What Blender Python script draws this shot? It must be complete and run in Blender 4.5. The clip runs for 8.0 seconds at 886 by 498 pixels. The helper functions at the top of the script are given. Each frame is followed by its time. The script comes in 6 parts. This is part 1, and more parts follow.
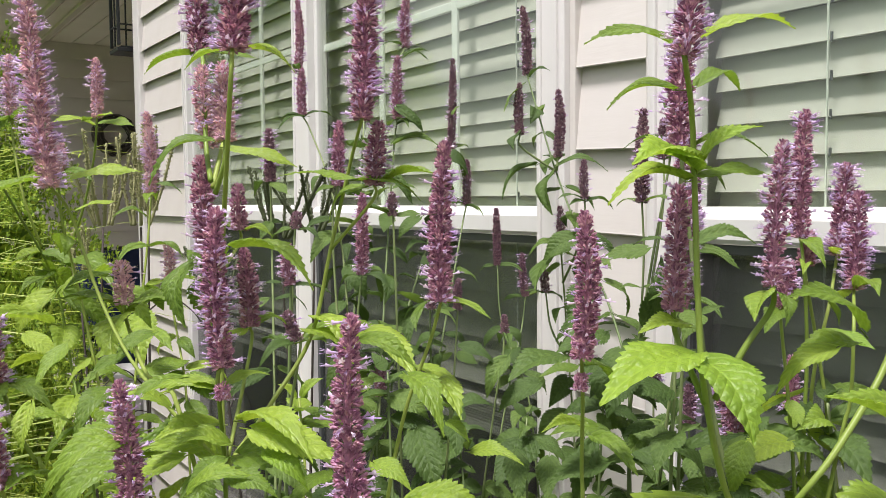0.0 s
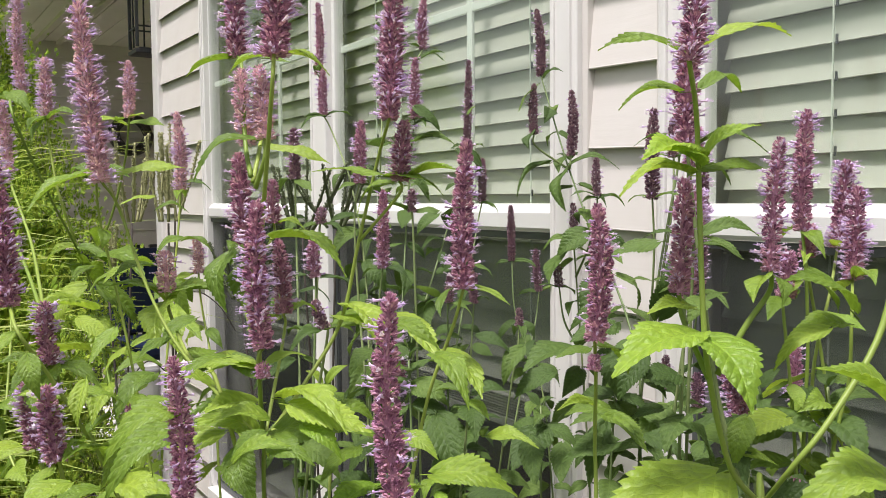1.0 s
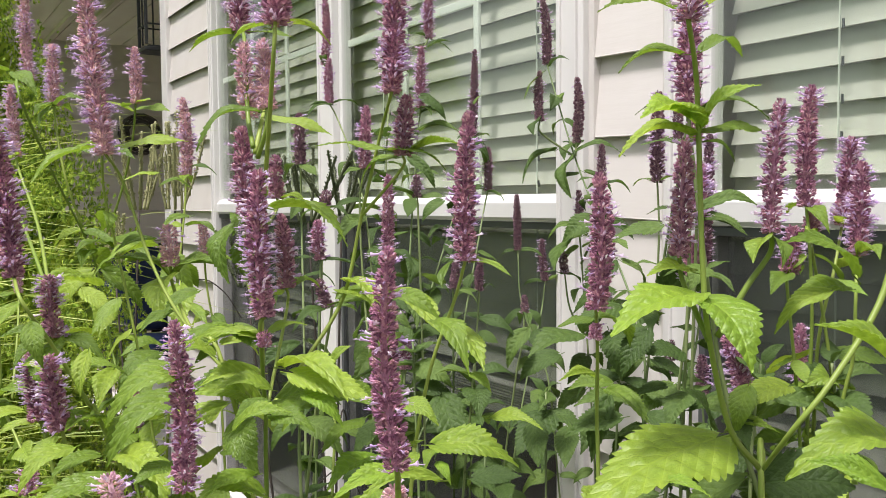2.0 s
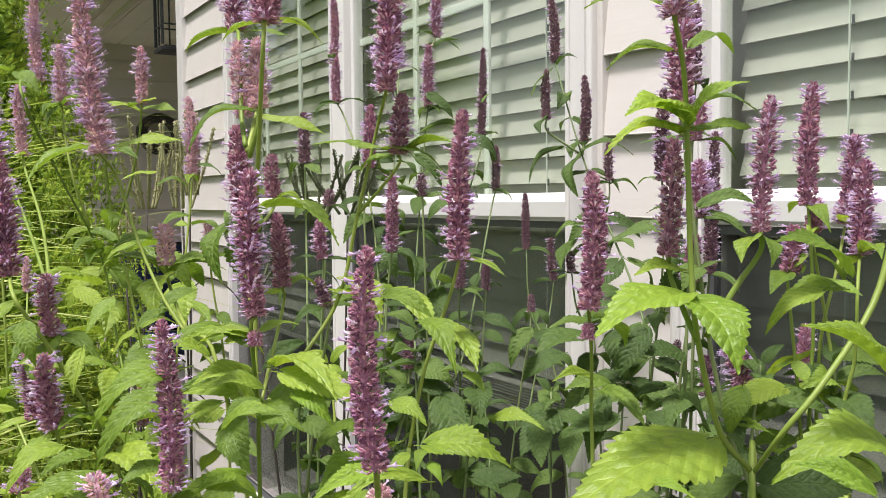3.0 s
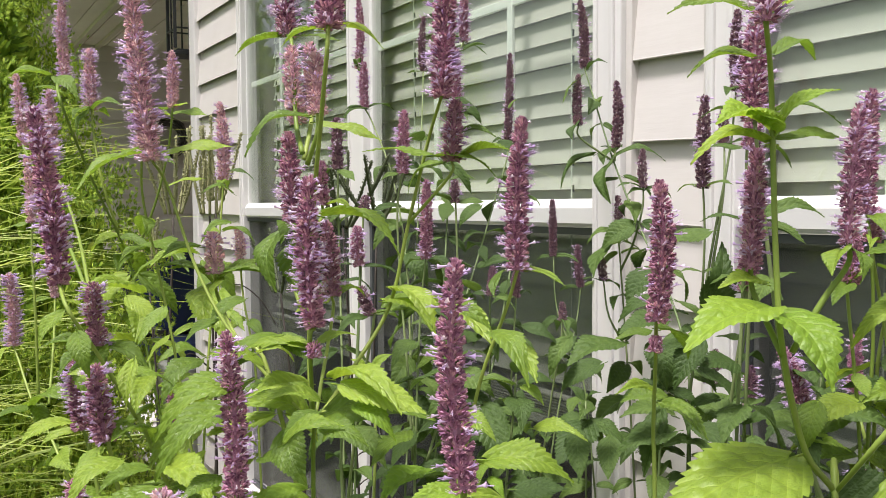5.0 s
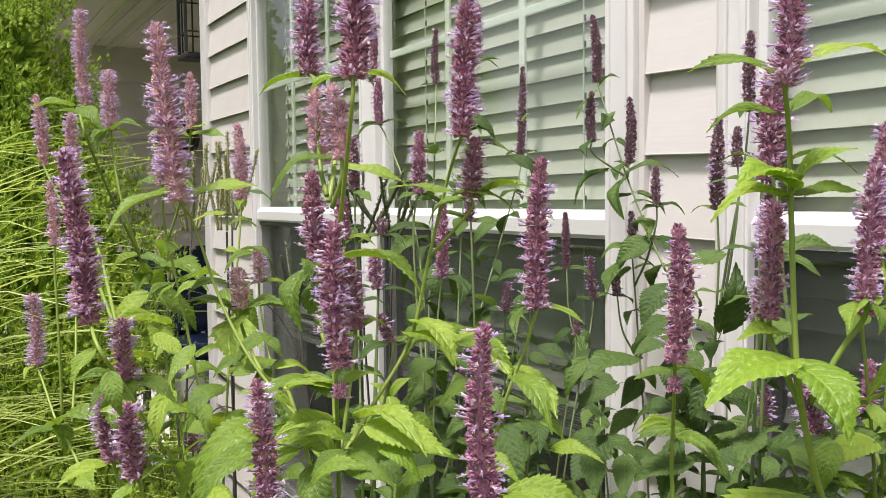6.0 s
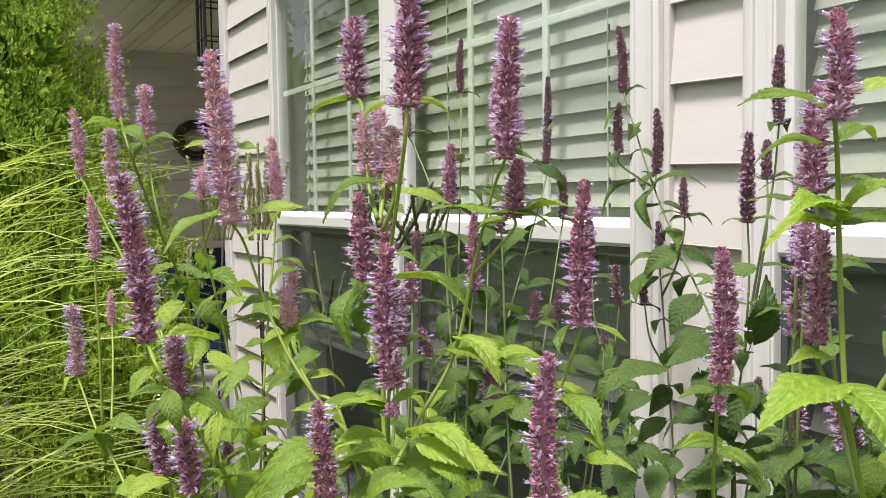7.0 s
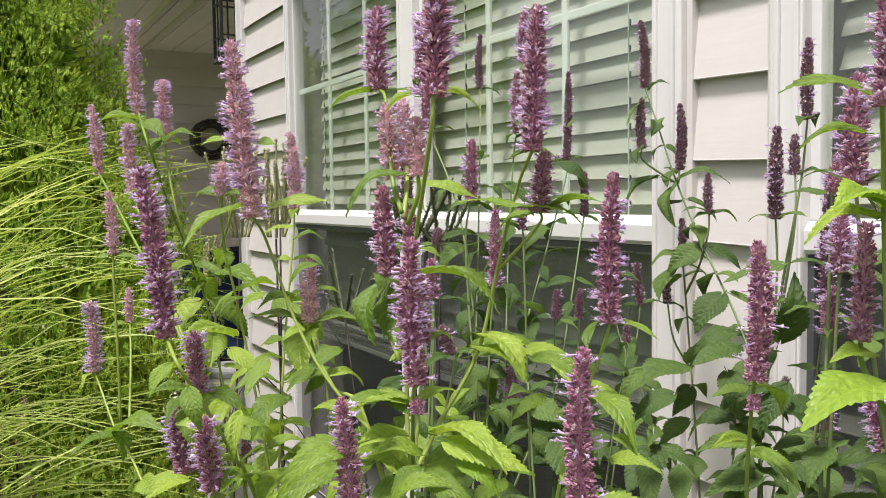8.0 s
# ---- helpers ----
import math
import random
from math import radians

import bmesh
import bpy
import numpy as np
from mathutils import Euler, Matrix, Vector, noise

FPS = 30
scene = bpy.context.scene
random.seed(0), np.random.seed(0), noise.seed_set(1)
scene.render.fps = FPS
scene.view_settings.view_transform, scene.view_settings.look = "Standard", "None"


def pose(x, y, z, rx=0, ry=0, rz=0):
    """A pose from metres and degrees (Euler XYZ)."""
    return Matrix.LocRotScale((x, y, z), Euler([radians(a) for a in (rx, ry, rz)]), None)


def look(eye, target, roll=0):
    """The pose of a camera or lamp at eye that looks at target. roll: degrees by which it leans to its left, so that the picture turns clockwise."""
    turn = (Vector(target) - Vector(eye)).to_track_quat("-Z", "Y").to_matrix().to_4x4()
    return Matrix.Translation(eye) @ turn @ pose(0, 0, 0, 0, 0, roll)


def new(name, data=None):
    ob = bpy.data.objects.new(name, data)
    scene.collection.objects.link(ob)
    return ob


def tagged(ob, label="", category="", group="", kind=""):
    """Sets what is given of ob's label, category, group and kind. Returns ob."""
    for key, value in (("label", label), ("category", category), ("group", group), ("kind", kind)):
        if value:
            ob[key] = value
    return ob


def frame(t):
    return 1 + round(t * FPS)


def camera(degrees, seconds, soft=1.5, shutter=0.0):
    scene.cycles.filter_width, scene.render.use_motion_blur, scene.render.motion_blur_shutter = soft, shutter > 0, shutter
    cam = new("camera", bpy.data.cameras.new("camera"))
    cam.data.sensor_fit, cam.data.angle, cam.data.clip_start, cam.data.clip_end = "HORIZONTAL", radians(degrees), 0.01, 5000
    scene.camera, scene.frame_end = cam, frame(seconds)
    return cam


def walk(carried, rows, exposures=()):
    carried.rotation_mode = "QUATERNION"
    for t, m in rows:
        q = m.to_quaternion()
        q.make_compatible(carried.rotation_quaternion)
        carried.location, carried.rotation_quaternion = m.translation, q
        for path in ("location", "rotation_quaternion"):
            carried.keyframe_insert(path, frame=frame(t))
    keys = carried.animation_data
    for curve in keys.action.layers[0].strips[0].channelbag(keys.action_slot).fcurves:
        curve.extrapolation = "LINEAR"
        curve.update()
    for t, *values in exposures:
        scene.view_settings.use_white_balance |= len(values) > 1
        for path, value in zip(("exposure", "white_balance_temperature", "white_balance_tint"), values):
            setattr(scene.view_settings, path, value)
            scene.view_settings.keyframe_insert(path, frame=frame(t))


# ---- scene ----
cam = camera(53.3, 8.0, soft=0.35)
PATH = [
    (0, (1.0467, -0.9512, 0.0068), (-0.6188, 0.1502, -0.1079), -0.53),
    (0.5, (1.0605, -0.9656, 0.0130), (-0.6114, 0.1259, -0.1018), -0.54),
    (1, (1.0777, -0.9812, 0.0030), (-0.6016, 0.0990, -0.1117), -0.51),
    (1.5, (1.0814, -0.9769, -0.0108), (-0.6069, 0.0895, -0.1229), -0.52),
    (2.8, (1.0859, -0.9803, -0.0206), (-0.6073, 0.0791, -0.1254), -0.46),
    (3, (1.0878, -0.9611, -0.0184), (-0.6248, 0.0658, -0.1302), -0.56),
    (3.5, (1.0671, -0.9519, -0.0247), (-0.6483, 0.0702, -0.1370), -0.46),
    (4, (1.0673, -0.9591, -0.0216), (-0.6509, 0.0583, -0.1340), -0.52),
    (4.5, (1.0582, -0.9676, -0.0147), (-0.6618, 0.0469, -0.1260), -0.52),
    (4.7, (1.0577, -0.9781, -0.0176), (-0.6579, 0.0448, -0.1180), -0.36),
    (6, (1.0625, -1.0000, 0.0167), (-0.6633, 0.0039, -0.0994), -0.67),
    (6.5, (1.0703, -1.0285, 0.0320), (-0.6591, -0.0308, -0.0854), -0.74),
    (7, (1.0638, -1.0290, 0.0333), (-0.6753, -0.0483, -0.0841), -0.81),
    (7.5, (1.0546, -1.0306, 0.0307), (-0.6940, -0.0669, -0.0862), -0.85),
    (8, (1.0475, -1.0286, 0.0287), (-0.7074, -0.0765, -0.0887), -0.79),
]
walk(cam, [(t, look(eye, target, roll)) for t, eye, target, roll in PATH])

# ---- world and light: bright overcast day ----
world = bpy.data.worlds.new("world")
scene.world = world
world.use_nodes = True
wn = world.node_tree
wn.nodes.clear()
sky = wn.nodes.new("ShaderNodeTexSky")
sky.sky_type, sky.sun_disc = "NISHITA", False
SUN_EL, SUN_AZ = radians(69), radians(158)
sky.sun_elevation, sky.sun_rotation = SUN_EL, SUN_AZ
sky.air_density, sky.dust_density, sky.ozone_density = 1.0, 4.0, 1.0
bg = wn.nodes.new("ShaderNodeBackground")
bg.inputs["Strength"].default_value = 0.096
wout = wn.nodes.new("ShaderNodeOutputWorld")
whs = wn.nodes.new("ShaderNodeHueSaturation")
whs.inputs["Saturation"].default_value = 0.2
wn.links.new(sky.outputs[0], whs.inputs["Color"])
wn.links.new(whs.outputs[0], bg.inputs["Color"])
wn.links.new(bg.outputs[0], wout.inputs["Surface"])
sun = bpy.data.lights.new("sun", "SUN")
sun.energy, sun.angle, sun.color = 3.35, radians(10), (1.0, 0.93, 0.965)
sun_ob = new("sun", sun)
to_sun = Vector((math.cos(SUN_EL) * math.sin(SUN_AZ), math.cos(SUN_EL) * math.cos(SUN_AZ), math.sin(SUN_EL)))
sun_ob.matrix_world = look(to_sun * 20, (0, 0, 0))
scene.view_settings.exposure = 0.86

GROUND = -1.35


# ---- materials ----
class Net:
    def __init__(self, name):
        self.m = bpy.data.materials.new(name)
        self.m.use_nodes = True
        self.t = self.m.node_tree
        self.t.nodes.clear()
        self.out = self.n("ShaderNodeOutputMaterial")

    def n(self, kind, **kw):
        node = self.t.nodes.new(kind)
        for k, v in kw.items():
            if k in node.inputs:
                node.inputs[k].default_value = v
        return node

    def l(self, a, b):
        self.t.links.new(a, b)

    def math(self, op, a, b=None, c=None):
        node = self.t.nodes.new("ShaderNodeMath")
        node.operation = op
        for i, v in enumerate((a, b, c)):
            if v is None:
                continue
            if isinstance(v, (int, float)):
                node.inputs[i].default_value = v
            else:
                self.l(v, node.inputs[i])
        return node.outputs[0]

    def coords(self, scale=(1, 1, 1)):
        c = self.n("ShaderNodeTexCoord")
        mp = self.n("ShaderNodeMapping")
        mp.inputs["Scale"].default_value = scale
        self.l(c.outputs["Object"], mp.inputs["Vector"])
        return mp.outputs[0]

    def noise(self, vec, scale, detail=3.0, rough=0.55):
        t = self.n("ShaderNodeTexNoise", Scale=scale, Detail=detail, Roughness=rough)
        self.l(vec, t.inputs["Vector"])
        return t.outputs["Fac"]

    def ramp(self, fac, *stops):
        r = self.n("ShaderNodeValToRGB")
        e = r.color_ramp.elements
        while len(e) < len(stops):
            e.new(0.5)
        for el, (p, c) in zip(e, stops):
            el.position, el.color = p, (*c, 1)
        self.l(fac, r.inputs[0])
        return r.outputs[0]

    def mixc(self, fac, a, b, blend="MIX"):
        m = self.n("ShaderNodeMix")
        m.data_type, m.blend_type = "RGBA", blend
        for i, v in ((0, fac), (6, a), (7, b)):
            if isinstance(v, (int, float)):
                m.inputs[i].default_value = v
            elif isinstance(v, tuple):
                m.inputs[i].default_value = (*v, 1)
            else:
                self.l(v, m.inputs[i])
        return m.outputs[2]

    def bump(self, h, strength=0.3, dist=0.002):
        b = self.n("ShaderNodeBump", Strength=strength, Distance=dist)
        self.l(h, b.inputs["Height"])
        return b.outputs[0]

    def bsdf(self, color, rough=0.5, metal=0.0, normal=None, spec=0.5):
        p = self.n("ShaderNodeBsdfPrincipled", Metallic=metal)
        p.inputs["Specular IOR Level"].default_value = spec
        for key, v in (("Base Color", color), ("Roughness", rough)):
            if isinstance(v, tuple):
                p.inputs[key].default_value = (*v, 1)
            elif isinstance(v, (int, float)):
                p.inputs[key].default_value = v
            else:
                self.l(v, p.inputs[key])
        if normal is not None:
            self.l(normal, p.inputs["Normal"])
        return p.outputs[0]

    def done(self, shader):
        self.l(shader, self.out.inputs["Surface"])
        return self.m


def painted(name, col, rough=0.45, dirt=(0.6, 0.55, 0.47), amount=0.25, grain=(1, 1, 1), gscale=60, bump=0.15):
    """Paint, vinyl or plastic: two scales of tone, fine relief, faint grime."""
    k = Net(name)
    v = k.coords()
    big = k.noise(v, 3.5, 4)
    fine = k.noise(k.coords(grain), gscale, 4)
    info = k.n("ShaderNodeObjectInfo")
    dark = tuple(c * d for c, d in zip(col, dirt))
    fac = k.math("MULTIPLY", k.ramp(big, (0.42, (0, 0, 0)), (0.8, (1, 1, 1))), amount)
    c = k.mixc(fac, col, dark)
    c = k.mixc(k.math("MULTIPLY", fine, 0.10), c, tuple(x * 0.7 for x in col))
    c = k.mixc(k.math("MULTIPLY", info.outputs["Random"], 0.05), c, dark)
    r = k.math("ADD", k.math("MULTIPLY", big, 0.15), rough - 0.07)
    return k.done(k.bsdf(c, r, normal=k.bump(fine, bump, 0.0015)))


M_SIDING = painted("cream_vinyl_siding", (0.61, 0.575, 0.545), 0.5, grain=(0.12, 1, 1), gscale=110, bump=0.22)
M_TRIM = painted("white_vinyl_trim", (0.68, 0.66, 0.645), 0.38, amount=0.18, bump=0.05)
M_RAIL = painted("white_sash_vinyl", (0.65, 0.64, 0.625), 0.36, amount=0.12, bump=0.04)
M_MUNTIN = painted("pale_grid_bar", (0.74, 0.755, 0.71), 0.35, amount=0.05, bump=0.02)
M_SLAT = painted("blind_slat", (0.465, 0.46, 0.405), 0.4, amount=0.08, grain=(0.05, 1, 1), bump=0.03)
M_CORD = painted("blind_cord", (0.6, 0.63, 0.56), 0.8, amount=0.1)
M_FRAME_DARK = painted("screen_frame", (0.06, 0.065, 0.065), 0.5, dirt=(0.6, 0.6, 0.6))
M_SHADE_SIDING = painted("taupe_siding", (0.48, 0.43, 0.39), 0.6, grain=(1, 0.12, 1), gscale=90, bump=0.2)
M_GREY_SIDING = painted("grey_siding", (0.70, 0.64, 0.60), 0.6, grain=(1, 0.12, 1), gscale=90, bump=0.2)
M_PORCH = painted("porch_ceiling_paint", (0.82, 0.77, 0.69), 0.6, gscale=40)
M_PORCH_TRIM = painted("porch_trim_paint", (0.66, 0.61, 0.52), 0.55, gscale=40)
M_BLACK = painted("black_metal", (0.025, 0.026, 0.028), 0.45, dirt=(1.6, 1.5, 1.4), amount=0.4)
M_ROOM = painted("room_paint", (0.30, 0.30, 0.27), 0.8)
M_NAVY = painted("navy_plastic", (0.012, 0.025, 0.085), 0.5, dirt=(1.5, 1.4, 1.2))
M_TUB = painted("white_plastic_tub", (0.62, 0.62, 0.61), 0.4, amount=0.35, bump=0.05)
M_TUB_RIM = painted("grey_plastic_rim", (0.33, 0.33, 0.33), 0.4)
M_WREATH = painted("dry_twigs", (0.10, 0.085, 0.08), 0.9, amount=0.4, gscale=120, bump=0.9)


def glass_mat():
    k = Net("window_glass")
    lw = k.n("ShaderNodeLayerWeight", Blend=0.5)
    refl = k.math("ADD", k.math("MULTIPLY", k.math("POWER", lw.outputs["Facing"], 3.3), 0.55), 0.06)
    tr = k.n("ShaderNodeBsdfTransparent")
    tr.inputs[0].default_value = (0.93, 0.965, 0.925, 1)
    gl = k.n("ShaderNodeBsdfGlossy", Roughness=0.015)
    mx = k.n("ShaderNodeMixShader")
    k.l(refl, mx.inputs[0])
    k.l(tr.outputs[0], mx.inputs[1])
    k.l(gl.outputs[0], mx.inputs[2])
    return k.done(mx.outputs[0])


def screen_mat():
    """Charcoal insect screen, too fine to show its wires: part open, part grey fibre."""
    k = Net("insect_screen")
    tr = k.n("ShaderNodeBsdfTransparent")
    v = k.coords()
    f = k.noise(v, 5, 3)
    d = k.bsdf(k.ramp(f, (0.3, (0.03, 0.032, 0.034)), (0.75, (0.048, 0.049, 0.05))), 0.6)
    mx = k.n("ShaderNodeMixShader")
    mx.inputs[0].default_value = 0.26
    k.l(tr.outputs[0], mx.inputs[1])
    k.l(d, mx.inputs[2])
    return k.done(mx.outputs[0])


M_GLASS, M_SCREEN = glass_mat(), screen_mat()


def plant_mat(name, ramp, rough=0.5, trans=0.35, tint=1.5, veins=False, scale=25.0, spec=0.4, island=True, per_object=0.0):
    """Leaf, stem or petal: tone from piece to piece, mottling, light let through."""
    k = Net(name)
    v = k.coords()
    if island:
        rnd = k.n("ShaderNodeNewGeometry").outputs["Random Per Island"]
    else:
        rnd = k.n("ShaderNodeObjectInfo").outputs["Random"]
    mott = k.noise(v, scale, 3)
    fac = k.math("ADD", k.math("MULTIPLY", rnd, 0.6), k.math("MULTIPLY", mott, 0.4))
    if per_object:
        ob = k.n("ShaderNodeObjectInfo").outputs["Random"]
        fac = k.math("ADD", k.math("MULTIPLY", fac, 1 - per_object), k.math("MULTIPLY", ob, per_object))
    c = k.ramp(fac, *ramp)
    normal = None
    if veins:
        sep = k.n("ShaderNodeSeparateXYZ")
        tc = k.n("ShaderNodeTexCoord")
        k.l(tc.outputs["Object"], sep.inputs[0])
        ax = k.math("ABSOLUTE", sep.outputs[0])
        ph = k.math("SUBTRACT", sep.outputs[1], k.math("MULTIPLY", ax, 0.75))
        wave = k.math("ABSOLUTE", k.math("SINE", k.math("MULTIPLY", ph, 23.0)))
        side = k.math("POWER", wave, 0.45)
        mid = k.math("MINIMUM", k.math("MULTIPLY", ax, 45.0), 1.0)
        vein = k.math("MULTIPLY", side, mid)
        cell = k.n("ShaderNodeTexVoronoi", Scale=17.0)
        k.l(v, cell.inputs["Vector"])
        quilt = k.math("SUBTRACT", 1.0, k.math("MULTIPLY", cell.outputs["Distance"], 1.2))
        h = k.math("ADD", k.math("MULTIPLY", vein, 0.55), k.math("ADD", k.math("MULTIPLY", k.noise(v, 26, 4), 0.5), k.math("MULTIPLY", quilt, 0.4)))
        normal = k.bump(h, 0.34, 0.008)
        c = k.mixc(k.math("MULTIPLY", k.math("SUBTRACT", 1.0, vein), 0.6), c, k.mixc(1.0, c, (1.5, 1.4, 1.5), "MULTIPLY"))
    else:
        normal = k.bump(mott, 0.3, 0.002)
    p = k.bsdf(c, rough, normal=normal, spec=spec)
    if trans <= 0:
        return k.done(p)
    tl = k.n("ShaderNodeBsdfTranslucent")
    k.l(k.mixc(1.0, c, (tint, tint, tint * 0.65), "MULTIPLY"), tl.inputs[0])
    mx = k.n("ShaderNodeMixShader")
    mx.inputs[0].default_value = trans
    k.l(p, mx.inputs[1])
    k.l(tl.outputs[0], mx.inputs[2])
    return k.done(mx.outputs[0])


M_LEAF = plant_mat("hyssop_leaf", ((0.12, (0.085, 0.150, 0.020)), (0.5, (0.17, 0.265, 0.030)), (0.88, (0.295, 0.40, 0.050))), 0.42, 0.38, 1.4, veins=True, island=False, scale=4, spec=0.45)
# Lighter copy for young leaves and for leaves coloured as if strongly lit
M_LEAF_YOUNG_LIT = plant_mat("hyssop_young_lit_leaf", ((0.12, (0.15, 0.26, 0.026)), (0.5, (0.21, 0.33, 0.034)), (0.88, (0.29, 0.41, 0.046))), 0.42, 0.38, 1.4, veins=True, island=False, scale=4, spec=0.45)
# Leaf copy for wall-side and inner growth: its shade is put into the colour
M_LEAF_SHADED = plant_mat("hyssop_leaf_shaded", ((0.12, (0.035, 0.066, 0.016)), (0.5, (0.068, 0.118, 0.026)), (0.88, (0.125, 0.195, 0.040))), 0.52, 0.3, veins=True, island=False, scale=4, spec=0.28)
M_STEM = plant_mat("hyssop_stem", ((0.2, (0.18, 0.26, 0.04)), (0.8, (0.29, 0.36, 0.075))), 0.45, 0.15, scale=40, per_object=0.7)
# Stem copy darkened to stand for shade on those same stalks
M_STEM_SHADED = plant_mat("hyssop_stem_shaded", ((0.2, (0.12, 0.17, 0.06)), (0.8, (0.22, 0.27, 0.11))), 0.5, 0.1, scale=40, per_object=0.7)
M_CALYX = plant_mat("hyssop_calyx", ((0.12, (0.175, 0.072, 0.148)), (0.35, (0.38, 0.175, 0.305)), (0.62, (0.56, 0.305, 0.44)), (0.9, (0.72, 0.50, 0.56))), 0.65, 0.3, 1.2, scale=300)
# Calyx copy with shade in its colour, for spikes at the back
M_CALYX_SHADED = plant_mat("hyssop_calyx_shaded", ((0.12, (0.09, 0.043, 0.08)), (0.38, (0.22, 0.115, 0.18)), (0.66, (0.36, 0.215, 0.28)), (0.92, (0.50, 0.37, 0.37))), 0.7, 0.27, 1.2, scale=300)
M_CALYX_PINK = plant_mat("hyssop_calyx_faded", ((0.12, (0.34, 0.20, 0.29)), (0.35, (0.60, 0.38, 0.51)), (0.62, (0.74, 0.51, 0.62)), (0.9, (0.84, 0.68, 0.67))), 0.65, 0.32, 1.2, scale=300)
M_PETAL = plant_mat("hyssop_blossom", ((0.1, (0.52, 0.35, 0.72)), (0.5, (0.68, 0.52, 0.84)), (0.9, (0.88, 0.79, 0.94))), 0.5, 0.4, 1.1, scale=300)
M_BUD = plant_mat("thin_bud_spike", ((0.2, (0.20, 0.20, 0.09)), (0.8, (0.38, 0.37, 0.19))), 0.6, 0.15, scale=200)
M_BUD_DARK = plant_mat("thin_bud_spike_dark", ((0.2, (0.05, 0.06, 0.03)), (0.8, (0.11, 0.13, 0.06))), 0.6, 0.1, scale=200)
M_GRASS = plant_mat("maiden_grass_blade", ((0.1, (0.19, 0.27, 0.05)), (0.5, (0.39, 0.48, 0.115)), (0.9, (0.66, 0.70, 0.28))), 0.45, 0.38, 1.3, scale=6)
M_CEDAR = plant_mat("cedar_spray", ((0.1, (0.04, 0.085, 0.012)), (0.5, (0.235, 0.375, 0.038)), (0.9, (0.60, 0.69, 0.10))), 0.6, 0.32, 1.4, scale=10)
M_BARK = painted("bark", (0.12, 0.085, 0.06), 0.9, gscale=40, bump=0.8)
M_BRANCH = painted("dark_twig", (0.045, 0.035, 0.028), 0.8, gscale=90, bump=0.5)


def ground_mat():
    k = Net("mulch_and_lawn")
    v = k.coords()
    a, b = k.noise(v, 45, 5), k.noise(v, 1.2, 3)
    near = k.ramp(a, (0.3, (0.03, 0.02, 0.014)), (0.7, (0.10, 0.065, 0.045)))
    lawn = k.ramp(k.noise(v, 12, 5), (0.3, (0.035, 0.07, 0.015)), (0.7, (0.09, 0.15, 0.03)))
    sep = k.n("ShaderNodeSeparateXYZ")
    k.l(v, sep.inputs[0])
    edge = k.math("ADD", sep.outputs[1], k.math("MULTIPLY", b, 0.4))
    c = k.mixc(k.math("LESS_THAN", edge, -1.6), near, lawn)
    return k.done(k.bsdf(c, 0.95, normal=k.bump(a, 0.8, 0.02)))


# ---- mesh helpers ----
def box(bm, x0, x1, y0, y1, z0, z1, bevel=0.0):
    vs = [bm.verts.new((x, y, z)) for x in (x0, x1) for y in (y0, y1) for z in (z0, z1)]
    fs = [bm.faces.new([vs[i] for i in f]) for f in ((0, 1, 3, 2), (4, 6, 7, 5), (0, 4, 5, 1), (2, 3, 7, 6), (0, 2, 6, 4), (1, 5, 7, 3))]
    if bevel:
        es = {e for f in fs for e in f.edges}
        bmesh.ops.bevel(bm, geom=list(es), offset=bevel, segments=2, affect="EDGES", profile=0.6)
    return bm


def boxes(*rows, bevel=0.0):
    bm = bmesh.new()
    for r in rows:
        box(bm, *r, bevel=bevel)
    return bm


def mesh_of(name, bm, material, smooth=False):
    bm.normal_update()
    me = bpy.data.meshes.new(name)
    bm.to_mesh(me)
    bm.free()
    me.materials.append(material)
    if smooth:
        me.polygons.foreach_set("use_smooth", [True] * len(me.polygons))
    return me


def part(name, bm, material, parent=None, label="", smooth=False):
    ob = new(name, mesh_of(name, bm, material, smooth))
    ob.parent = parent
    if label:
        tagged(ob, label)
    return ob


def thing(name, label, category, at=(0, 0, 0), group="", kind=""):
    ob = new(name)
    ob.location = at
    return tagged(ob, label, category, group, kind)


def raw_mesh(name, verts, faces, material, smooth=True):
    me = bpy.data.meshes.new(name)
    me.from_pydata(verts, [], faces)
    me.materials.append(material)
    if smooth:
        me.polygons.foreach_set("use_smooth", [True] * len(me.polygons))
    return me


def spline(pts, per=6):
    """A smooth line through the points (Catmull-Rom)."""
    p = [np.array(q, float) for q in pts]
    p = [2 * p[0] - p[1]] + p + [2 * p[-1] - p[-2]]
    out = []
    for i in range(1, len(p) - 2):
        for s in range(per):
            u = s / per
            out.append(0.5 * (2 * p[i] + (p[i + 1] - p[i - 1]) * u + (2 * p[i - 1] - 5 * p[i] + 4 * p[i + 1] - p[i + 2]) * u * u + (3 * p[i] - p[i - 1] - 3 * p[i + 1] + p[i + 2]) * u ** 3))
    out.append(p[-2])
    return out


